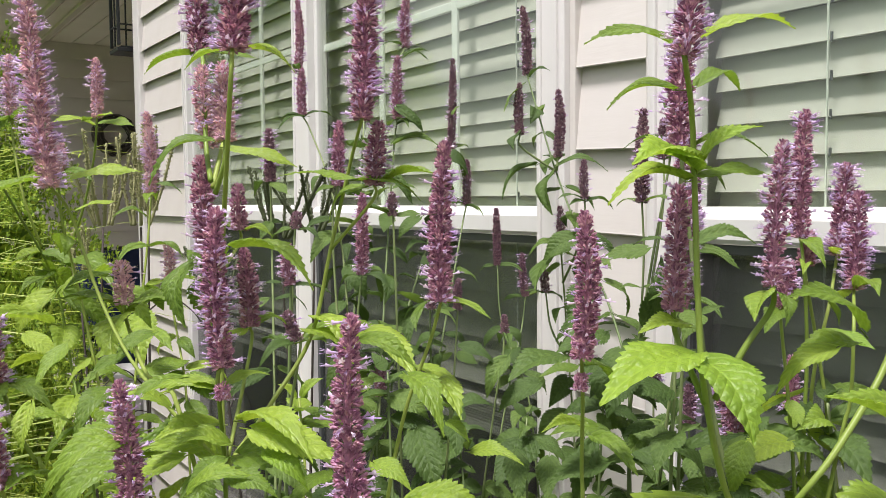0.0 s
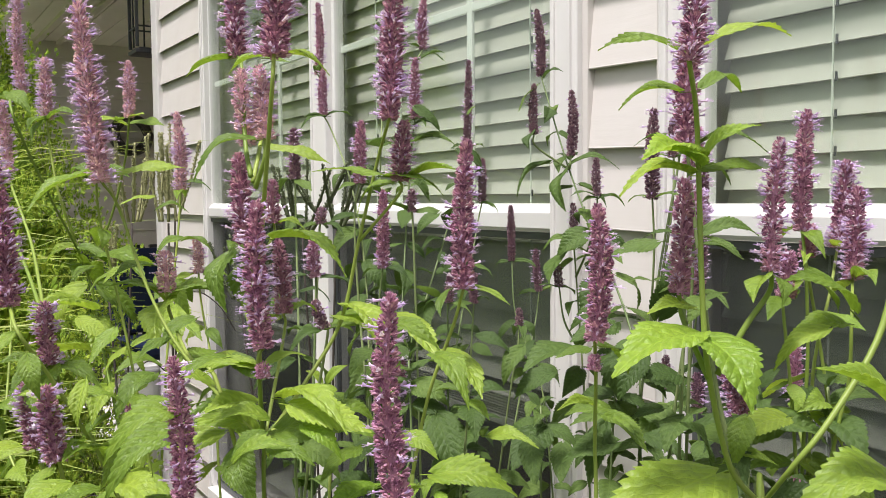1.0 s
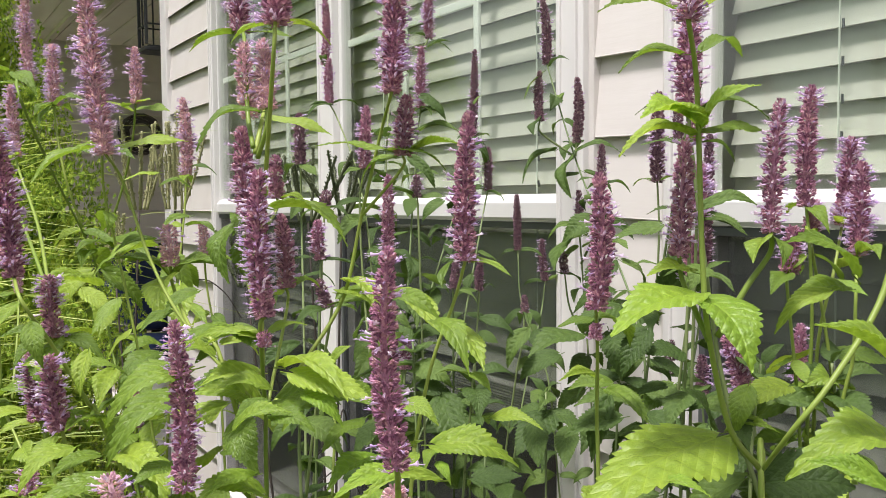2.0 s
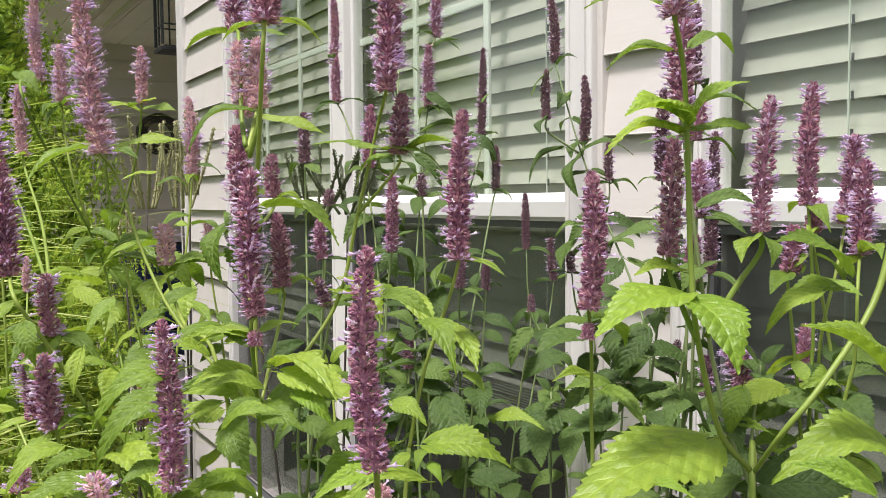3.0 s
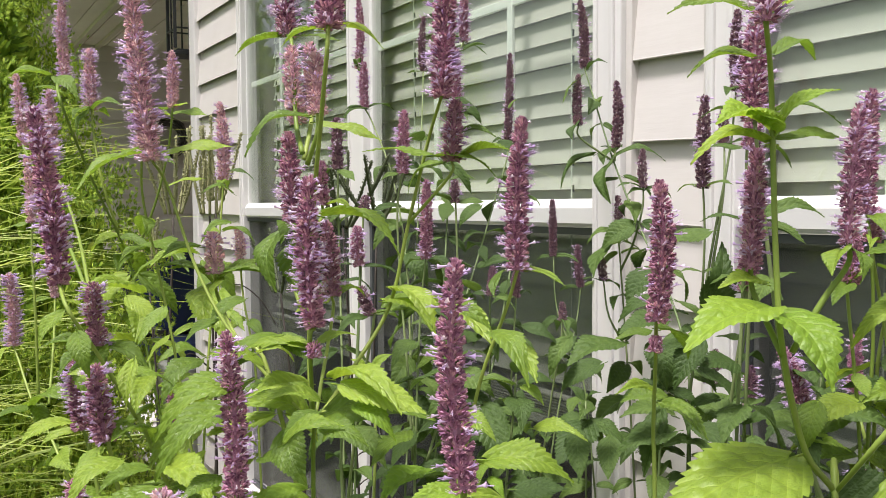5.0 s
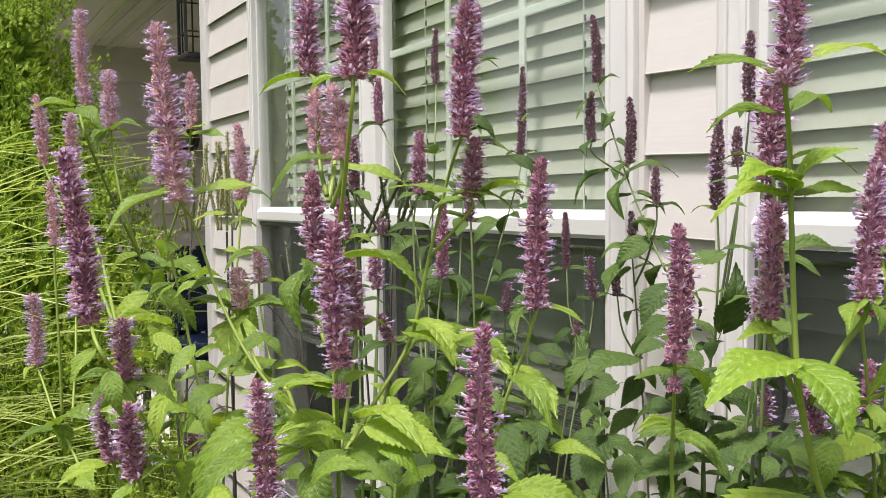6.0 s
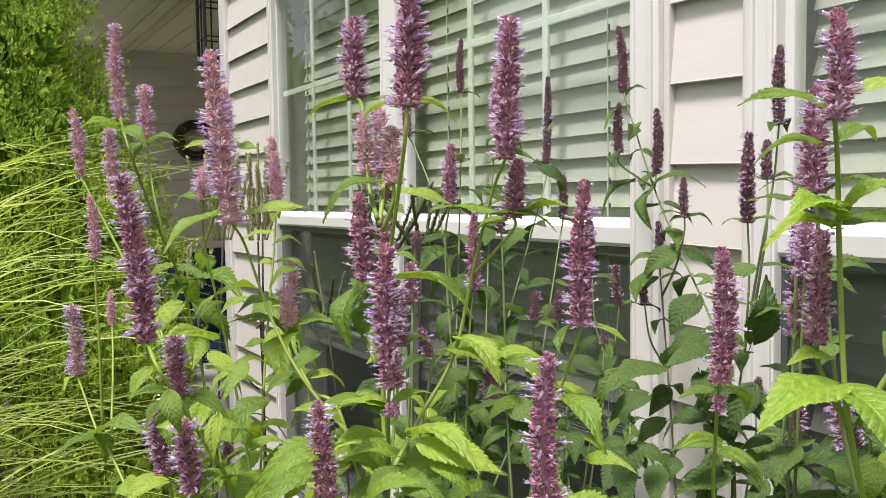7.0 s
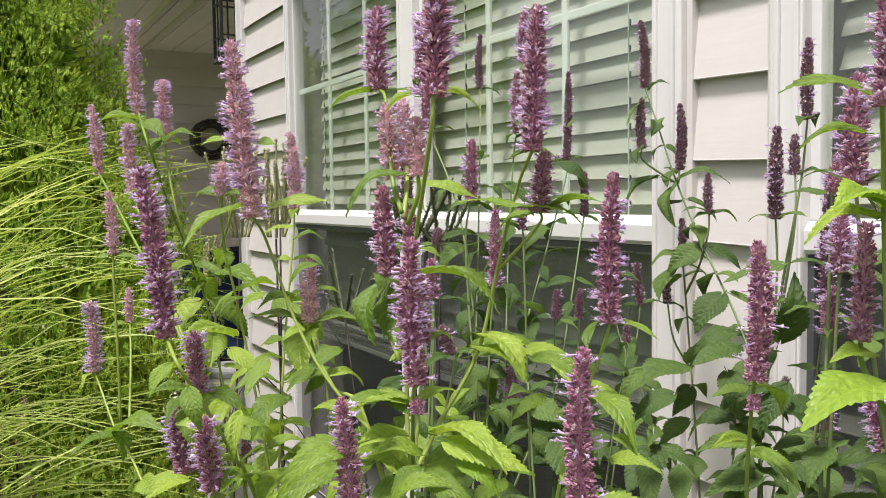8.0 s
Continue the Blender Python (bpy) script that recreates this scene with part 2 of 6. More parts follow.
def tube_data(pts, r0, r1, sides=6, verts=None, faces=None):
    verts = [] if verts is None else verts
    faces = [] if faces is None else faces
    base, n = len(verts), len(pts)
    for i, p in enumerate(pts):
        d = pts[min(i + 1, n - 1)] - pts[max(i - 1, 0)]
        d = d / (np.linalg.norm(d) + 1e-9)
        a = np.cross(d, (0.31, 0.95, 0.05))
        a /= np.linalg.norm(a) + 1e-9
        b = np.cross(d, a)
        r = r0 + (r1 - r0) * i / (n - 1)
        for s in range(sides):
            w = 2 * math.pi * s / sides
            verts.append(tuple(p + r * (math.cos(w) * a + math.sin(w) * b)))
    for i in range(n - 1):
        for s in range(sides):
            q = base + i * sides
            faces.append((q + s, q + (s + 1) % sides, q + sides + (s + 1) % sides, q + sides + s))
    faces.append(tuple(base + s for s in range(sides))[::-1])
    faces.append(tuple(base + (n - 1) * sides + s for s in range(sides)))
    return verts, faces


# ---- ground ----
bm = bmesh.new()
vs = [bm.verts.new(p) for p in ((-400, -400, GROUND), (400, -400, GROUND), (400, 400, GROUND), (-400, 400, GROUND))]
bm.faces.new(vs)
tagged(part("ground", bm, ground_mat()), "dark bark mulch bed running out into mown lawn", "ground", kind="structure")

# ---- house wall with lap siding ----
PITCH, LAP0 = 0.127, 0.205
W_TOP, W_BOT = 0.83, -1.05
TRIM_Y = -0.025
C_L = -2.49          # siding starts beside the corner post
W1_L, W1_R = -1.937, -0.008
W2_L, W2_R = 0.166, 1.13
X_END = 4.0
wall = thing("wall_south", "house wall clad in cream horizontal vinyl lap siding", "wall", kind="structure")
sheath = boxes((C_L, W1_L + 0.02, 0.012, 0.16, GROUND, 2.1), (W1_R - 0.02, W2_L + 0.02, 0.012, 0.16, GROUND, 2.1), (W2_R - 0.02, X_END, 0.012, 0.16, GROUND, 2.1),
               (W1_L + 0.02, W1_R - 0.02, 0.012, 0.16, GROUND, W_BOT), (W1_L + 0.02, W1_R - 0.02, 0.012, 0.16, W_TOP, 2.1),
               (W2_L + 0.02, W2_R - 0.02, 0.012, 0.16, GROUND, W_BOT), (W2_L + 0.02, W2_R - 0.02, 0.012, 0.16, W_TOP, 2.1))
part("sheathing", sheath, M_SIDING, wall)


def course_mesh(name, length, material, rough=0.0):
    """One lap board, 0..length along x: thick rolled butt below, thin above."""
    prof = [(0.010, PITCH + 0.006), (0.004, PITCH + 0.004), (-0.0100, 0.0035), (-0.0106, 0.0012), (-0.0096, -0.0004), (-0.0080, 0.0004), (-0.0070, 0.012), (0.010, 0.016)]
    n = max(2, int(length / 0.12) + 1)
    rnd = random.Random(int(length * 1000))
    verts, faces = [], []
    for i in range(n):
        x = length * i / (n - 1)
        dy, dz = rnd.uniform(-0.0007, 0.0007), rnd.uniform(-0.0006, 0.0006)
        verts += [(x, y + dy, z + dz) for y, z in prof]
    m = len(prof)
    for i in range(n - 1):
        for j in range(m):
            faces.append((i * m + j, i * m + (j + 1) % m, (i + 1) * m + (j + 1) % m, (i + 1) * m + j))
    faces += [tuple(range(m)), tuple(range((n - 1) * m, n * m))[::-1]]
    return raw_mesh(name, verts, faces, material, smooth=False)


def lay_courses(parent, spans, z_of, material, place=None):
    meshes = {}
    for k in range(-13, 15):
        z = z_of(k)
        if z < GROUND or z > 2.0:
            continue
        mid = W_BOT + 0.01 < z + PITCH / 2 < W_TOP - 0.01
        for x0, x1 in spans[0] if mid else spans[1]:
            key = round(x1 - x0, 3)
            if key not in meshes:
                meshes[key] = course_mesh("siding_board", x1 - x0, material)
            ob = new("siding_board", meshes[key])
            # short boards are tilted and raised to fit the camera's view of the laps
            view_tilt = 1.6 if mid and x1 - x0 < 0.3 else 0.0
            ob.matrix_basis = pose(x0, 0, z + 0.0025 * (view_tilt > 0), 0, view_tilt, 0)
            ob.parent = parent


lay_courses(wall, (((C_L, W1_L + 0.003), (W1_R - 0.003, W2_L + 0.003), (W2_R - 0.003, X_END)), ((C_L, X_END),)), lambda k: LAP0 + PITCH * k, M_SIDING)

# corner post and the wall that turns back behind it
post = boxes((-2.565, C_L + 0.004, -0.022, 0.03, GROUND, 2.1), bevel=0.006)
tagged(part("trim", post, M_TRIM), "white vinyl outside corner post of the house", "trim", kind="structure")
tagged(part("wall_west", boxes((-2.555, -2.44, 0.032, 4.0, GROUND, 2.1)), M_SIDING), "house side wall turning back behind the corner post", "wall", kind="structure")


# ---- windows ----
def window_unit(name, label, x0, x1, sashes, bl, bars):
    """x0..x1: outside of the casing; sashes: clear spans of glass; bl: width of the left casing; bars: heights of the cross bars."""
    w = thing(name, label, "window", kind="structure")
    bt = 0.067
    fr = bmesh.new()
    box(fr, x0, x0 + bl, TRIM_Y, 0.03, W_BOT, W_TOP, 0.003)
    box(fr, x1 - bt, x1, TRIM_Y, 0.03, W_BOT, W_TOP, 0.003)
    box(fr, x0 + bl, x1 - bt, TRIM_Y, 0.03, W_TOP - bt, W_TOP, 0.003)
    box(fr, x0 + bl, x1 - bt, TRIM_Y - 0.02, 0.03, W_BOT, W_BOT + 0.06, 0.003)
    part("window_frame", fr, M_TRIM, w, "white vinyl casing with a raised outer lip")
    lip = bmesh.new()
    for a, b in ((x0 + 0.012, x0 + 0.020), (x1 - 0.020, x1 - 0.012)):
        box(lip, a, b, TRIM_Y - 0.006, TRIM_Y + 0.002, W_BOT, W_TOP, 0.002)
    for a, b in ((x0 + bl - 0.014, x0 + bl - 0.004), (x1 - bt + 0.004, x1 - bt + 0.014)):
        box(lip, a, b, TRIM_Y - 0.004, TRIM_Y + 0.002, W_BOT + 0.062, W_TOP - bt, 0.002)
    part("casing_bead", lip, M_TRIM, w)
    for a, b in ((x0 - 0.013, x0), (x1, x1 + 0.013)):
        part("siding_channel", boxes((a, b, -0.0135, 0.02, W_BOT, W_TOP), bevel=0.002), M_SIDING, w)
    for a, b in zip(sashes[:-1], sashes[1:]):
        mu = bmesh.new()
        box(mu, a[1] + 0.004, b[0] - 0.018, TRIM_Y, 0.03, W_BOT + 0.062, W_TOP - bt - 0.002, 0.003)
        box(mu, a[1] + 0.016, a[1] + 0.024, TRIM_Y - 0.005, TRIM_Y + 0.002, W_BOT + 0.062, W_TOP - bt, 0.002)
        part("mullion", mu, M_TRIM, w)
    for (g0, g1), bar in zip(sashes, bars):
        st = bmesh.new()
        box(st, g0 - 0.018, g0, -0.006, 0.02, -0.012, W_TOP - bt - 0.003, 0.003)
        box(st, g1, g1 + 0.003, -0.006, 0.02, -0.012, W_TOP - bt - 0.003)
        part("stile", st, M_RAIL, w)
        rail = bmesh.new()
        prof = [(0.045, -0.008), (0.002, -0.008), (-0.004, -0.010), (-0.012, -0.016), (-0.018, -0.024), (-0.018, -0.050), (-0.014, -0.056), (0.045, -0.056)]
        for xx in (g0 - 0.018, g1 + 0.003):
            for y, z in prof:
                rail.verts.new((xx, y, z))
        rail.verts.ensure_lookup_table()
        m = len(prof)
        for j in range(m):
            rail.faces.new([rail.verts[i] for i in (j, (j + 1) % m, m + (j + 1) % m, m + j)])
        rail.faces.new([rail.verts[i] for i in range(m)][::-1])
        rail.faces.new([rail.verts[i] for i in range(m, 2 * m)])
        bmesh.ops.recalc_face_normals(rail, faces=rail.faces)
        part("meeting_rail", rail, M_RAIL, w, "white meeting rail with a sloping lip")
        up = part("pane", boxes((g0 - 0.004, g1 + 0.002, 0.002, 0.007, -0.010, W_TOP - bt)), M_GLASS, w, "clear glass of the upper sash")
        up.visible_shadow = False
        step = (g1 - g0) / 3
        for i in (1, 2):
            part("muntin", boxes((g0 + step * i - 0.009, g0 + step * i + 0.009, 0.010, 0.017, -0.008, W_TOP - bt), bevel=0.002), M_MUNTIN, w)
        part("muntin", boxes((g0, g1, 0.0115, 0.0185, bar - 0.009, bar + 0.009), bevel=0.002), M_MUNTIN, w)
        lo = part("pane", boxes((g0 - 0.004, g1 + 0.002, 0.036, 0.041, W_BOT + 0.07, -0.058)), M_GLASS, w, "clear glass of the lower sash")
        lo.visible_shadow = False
        sc = part("insect_screen", boxes((g0 - 0.010, g1 + 0.002, -0.004, -0.003, W_BOT + 0.07, -0.066)), M_SCREEN, w, "charcoal insect screen over the lower sash")
        sf = bmesh.new()
        box(sf, g0 - 0.017, g0 - 0.004, -0.010, 0.004, W_BOT + 0.064, -0.058, 0.001)
        box(sf, g1 - 0.010, g1 + 0.003, -0.010, 0.004, W_BOT + 0.064, -0.058, 0.001)
        box(sf, g0 - 0.004, g1 - 0.010, -0.010, 0.004, -0.070, -0.058, 0.001)
        box(sf, g0 - 0.004, g1 - 0.010, -0.010, 0.004, W_BOT + 0.064, W_BOT + 0.078, 0.001)
        part("screen_frame", sf, M_FRAME_DARK, w)
    return w


S1L, S1R, S2 = (-1.898, -1.045), (-0.930, -0.078), (0.237, 1.05)
window_unit("window_1", "white vinyl double window with grid bars and half screens", W1_L, W1_R, (S1L, S1R), 0.036, (0.396, 0.374))
window_unit("window_2", "white vinyl window with half screen beside the double one", W2_L, W2_R, (S2,), 0.056, (0.38,))


# ---- blinds ----
def slat_mesh(length, tilt):
    """A bowed slat, 0..length along x, tilted nearly shut."""
    verts, faces = [], []
    n, w, th = 6, 0.050, 0.0024
    for x in (0.0, length):
        for side in (1, -1):
            for i in range(n):
                u = i / (n - 1) - 0.5
                a, b = u * w, 0.0012 * (1 - 4 * u * u) + side * th / 2
                verts.append((x, b * math.sin(tilt) + a * math.cos(tilt), a * math.sin(tilt) - b * math.cos(tilt)))
    for s in range(2):
        for i in range(n - 1):
            q = s * n + i
            faces.append((q, q + 1, q + 1 + 2 * n, q + 2 * n))
    faces += [(0, n, 3 * n, 2 * n), (n - 1, 2 * n - 1, 4 * n - 1, 3 * n - 1), tuple(range(n)) + tuple(range(2 * n - 1, n - 1, -1)), tuple(range(2 * n, 3 * n)) + tuple(range(4 * n - 1, 3 * n - 1, -1))]
    return raw_mesh("slat", verts, faces, M_SLAT, smooth=False)


def blind(x0, x1, low, cords, tilt=77):
    b = thing("window_blind", "pale green-white slatted blind nearly shut behind the glass", "blind", (x0, 0.071, 0.0), "window blinds")
    rnd = random.Random(int(x0 * 100))
    me = slat_mesh(x1 - x0, radians(tilt))
    k = 0
    z = 0.0355 + 0.0467 * 16
    while z > low + 0.05:
        s = new("slat", me)
        s.matrix_basis = pose(0, rnd.uniform(-0.0015, 0.0015), z, rnd.uniform(-2.5, 2.5), rnd.uniform(-0.15, 0.15), 0)
        s.parent = b
        z -= 0.0467
    flat = slat_mesh(x1 - x0, radians(4))
    z = low + 0.045
    while z > low:
        s = new("slat", flat)
        s.matrix_basis = pose(0, rnd.uniform(-0.002, 0.002), z, rnd.uniform(-2, 2), 0, 0)
        s.parent = b
        z -= 0.0055
    part("bottom_rail", boxes((0, x1 - x0, -0.025, 0.025, low - 0.018, low), bevel=0.003), M_SLAT, b)
    for c in cords:
        part("cord", boxes((c - x0 - 0.001, c - x0 + 0.001, -0.031, -0.029, low, 0.8)), M_CORD, b)
        # dark bars added to stand in for the cord holes at the slat gaps
        for k in range(16):
            z = 0.0355 + 0.0467 * k - 0.024
            tie = part("tie", boxes((-0.0011, 0.0011, -0.0315, -0.0285, -0.006, 0.006)), M_FRAME_DARK, b)
            tie.location = (c - x0 + 0.005, 0, z)
    part("head_rail", boxes((0, x1 - x0, -0.03, 0.03, 0.815, 0.86), bevel=0.003), M_SLAT, b)
    return b


blind(-1.832, -1.046, -0.428, (-1.74, -1.17))
blind(-1.030, -0.079, -0.428, (-0.80, -0.21))
blind(0.214, 1.045, -0.62, (0.40, 0.88), 74)

# the dim room behind the windows
room = boxes((-2.43, 3.8, 2.6, 2.7, GROUND, 2.0), (-2.5, -2.43, 0.162, 2.7, GROUND, 2.0), (3.8, 3.9, 0.162, 2.7, GROUND, 2.0), (-2.43, 3.8, 0.162, 2.6, GROUND + 0.002, -1.0))
tagged(part("wall_north", room, M_ROOM), "dim painted room walls behind the windows", "wall", kind="structure")
tagged(part("ceiling", boxes((-2.5, 3.9, 0.0, 2.7, 2.102, 2.2)), M_ROOM), "plain ceiling over the room", "ceiling", kind="structure")


# ---- porch wing beyond the corner ----
PORCH_X, PORCH_Z = -5.2, 1.059
wing = thing("wall_wing", "grey lap-sided porch wall in shade beyond the house corner", "wall", kind="structure")
part("sheathing", boxes((PORCH_X - 0.2, PORCH_X - 0.02, -0.6, 4.0, GROUND, 2.1)), M_GREY_SIDING, wing)
wing_board = course_mesh("siding_board", 4.6, M_GREY_SIDING)
for k in range(19):
    ob = new("siding_board", wing_board)
    ob.matrix_basis = pose(PORCH_X, -0.6, GROUND + 0.01 + PITCH * k, 0, 0, 90)
    ob.parent = wing
# added pale slab: bounces light up onto the porch wall and ceiling
tagged(part("floor", boxes((PORCH_X, -2.57, 0.0, 3.9, GROUND - 0.1, GROUND + 0.04)), painted("porch_bounce_slab", (0.55, 0.52, 0.49), 0.8, gscale=30, bump=0.3)), "pale porch floor slab added to bounce light into the porch", "floor", kind="structure")
lid = bmesh.new()
box(lid, PORCH_X - 0.2, -2.575, -0.45, 4.0, PORCH_Z, PORCH_Z + 0.1)
for y in np.arange(-0.43, 3.8, 0.14):
    box(lid, PORCH_X, -2.58, y, y + 0.132, PORCH_Z - 0.008, PORCH_Z + 0.004)
tagged(part("ceiling_porch", lid, M_PORCH), "boarded olive-brown porch ceiling", "ceiling", kind="structure")
for y, w, h in ((-0.06, 0.035, 0.035), (0.075, 0.03, 0.03)):
    tagged(part("trim", boxes((PORCH_X, -2.62, y - w / 2, y + w / 2, PORCH_Z - h, PORCH_Z - 0.009), bevel=0.004), M_PORCH_TRIM), "pale batten under the porch ceiling", "trim", kind="structure")


def wall_lantern(x, y, z):
    """Black square lantern: roof, base tray, four posts, bars and pale panes, on a bracket."""
    w = thing("wall_lantern", "black metal lantern with slim bars beside the corner post", "lantern", (x, y, z))
    h, s = 0.36, 0.058
    part("tray", boxes((-s - 0.008, s + 0.008, -s - 0.008, s + 0.008, 0, 0.016), (-s * 0.8, s * 0.8, -s * 0.8, s * 0.8, 0.016, 0.026), bevel=0.003), M_BLACK, w)
    for a in (-s, s):
        for b in (-s, s):
            part("corner_bar", boxes((a - 0.006, a + 0.006, b - 0.006, b + 0.006, 0.026, h), bevel=0.001), M_BLACK, w)
    for a, b, q in ((0, -s, 0), (0, s, 0), (s, 0, 1), (-s, 0, 1)):
        part("thin_bar", boxes((a - 0.003, a + 0.003, b - 0.003, b + 0.003, 0.026, h)), M_BLACK, w)
    for zz in (0.10, 0.24):
        part("cross_bar", boxes((-s, s, -s - 0.004, -s + 0.002, zz, zz + 0.006), (-s, s, s - 0.002, s + 0.004, zz, zz + 0.006), (s - 0.002, s + 0.004, -s, s, zz + 0.0061, zz + 0.012), (-s - 0.004, -s + 0.002, -s, s, zz + 0.0061, zz + 0.012)), M_BLACK, w)
    part("roof", boxes((-s - 0.014, s + 0.014, -s - 0.014, s + 0.014, h, h + 0.02), (-s * 0.6, s * 0.6, -s * 0.6, s * 0.6, h + 0.02, h + 0.07), bevel=0.004), M_BLACK, w)
    part("bracket", boxes((0.02, 0.14, 0.0, 0.02, h + 0.0705, h + 0.09), bevel=0.003), M_BLACK, w)
    return w


wall_lantern(-2.71, 0.004, 0.608)


def wreath(x, y, z, r):
    """A ring of dry twigs wound many times."""
    rnd = random.Random(3)
    verts, faces = [], []
    for k in range(26):
        a0, n = rnd.uniform(0, 6.3), 14
        rr, dx = r + rnd.uniform(-0.035, 0.035), rnd.uniform(-0.02, 0.02)
        pts = [np.array((dx + rnd.uniform(-0.01, 0.01), rr * math.cos(a0 + 5 * i / n) + rnd.uniform(-0.01, 0.01), rr * math.sin(a0 + 5 * i / n))) for i in range(n)]
        tube_data(pts, 0.006, 0.003, 4, verts, faces)
    ob = new("wreath", raw_mesh("wreath", verts, faces, M_WREATH))
    ob.location = (x, y, z)
    return tagged(ob, "dark twig wreath hung on the shaded porch wall", "wreath", kind="stuff")


wreath(PORCH_X + 0.045, 0.51, 0.452, 0.108)


def tub(x, y, z, w, d, h):
    """A white plastic storage tub with a rolled grey rim, rounded corners and slightly tapered sides."""
    t = thing("storage_tub", "white plastic tub with a rolled grey rim below the corner", "tub", (x, y, z))

    def ring(bm, a, b, zz, r, n=5):
        out = []
        for cx, cy, a0 in ((a - r, b - r, 0), (-a + r, b - r, 90), (-a + r, -b + r, 180), (a - r, -b + r, 270)):
            for i in range(n):
                g = radians(a0 + 90 * i / (n - 1))
                out.append(bm.verts.new((cx + r * math.cos(g), cy + r * math.sin(g), zz)))
        return out

    def shell(rows):
        bm = bmesh.new()
        rings = [ring(bm, *q) for q in rows]
        for p0, p1 in zip(rings[:-1], rings[1:]):
            for i in range(len(p0)):
                bm.faces.new((p0[i], p0[(i + 1) % len(p0)], p1[(i + 1) % len(p0)], p1[i]))
        bm.faces.new(rings[0][::-1])
        bm.faces.new(rings[-1])
        return bm

    part("body", shell([(w * 0.44, d * 0.44, 0, 0.06), (w * 0.47, d * 0.47, h * 0.5, 0.06), (w * 0.49, d * 0.49, h - 0.03, 0.06)]), M_TUB, t, smooth=False)
    part("rim", shell([(w * 0.49, d * 0.49, h - 0.03, 0.06), (w * 0.52, d * 0.52, h - 0.025, 0.07), (w * 0.525, d * 0.525, h - 0.008, 0.07), (w * 0.51, d * 0.51, h, 0.065)]), M_TUB_RIM, t)
    part("lid", shell([(w * 0.49, d * 0.49, h, 0.06), (w * 0.485, d * 0.485, h + 0.012, 0.06)]), M_TUB, t)
    return t


tub(-2.70, -0.06, GROUND, 0.19, 0.16, 0.66)


def porch_chair(x, y):
    """A dark slatted chair with a navy cushion."""
    c = thing("porch_chair", "black slatted porch chair with a navy blue cushion", "chair", (x, y, GROUND + 0.041))
    for a in (-0.26, 0.26):
        for b in (-0.24, 0.24):
            part("leg", boxes((a - 0.02, a + 0.02, b - 0.02, b + 0.02, 0, 0.40), bevel=0.004), M_BLACK, c)
        part("armrest", boxes((a - 0.03, a + 0.03, -0.28, 0.30, 0.60, 0.63), bevel=0.006), M_BLACK, c)
        part("arm_post", boxes((a - 0.018, a + 0.018, 0.20, 0.236, 0.44, 0.60), bevel=0.003), M_BLACK, c)
    part("seat", boxes((-0.28, 0.28, -0.27, 0.27, 0.40, 0.44), bevel=0.006), M_BLACK, c)
    for i in range(6):
        a = -0.25 + 0.1 * i
        s = part("back_slat", boxes((a - 0.035, a + 0.035, -0.012, 0.012, 0, 0.62), bevel=0.004), M_BLACK, c)
        s.matrix_basis = pose(0, 0.25, 0.442, -14, 0, 0)
    part("cushion", boxes((-0.25, 0.25, -0.25, 0.2, 0.442, 0.53), bevel=0.03), M_NAVY, c, "navy blue seat cushion")
    k = part("back_cushion", boxes((-0.25, 0.25, -0.05, 0.05, 0, 0.5), bevel=0.03), M_NAVY, c, "navy blue back cushion")
    k.matrix_basis = pose(0, 0.19, 0.54, -14, 0, 0)
    return c


chair = porch_chair(-4.05, 0.35)
chair.rotation_euler = (0, 0, radians(95))


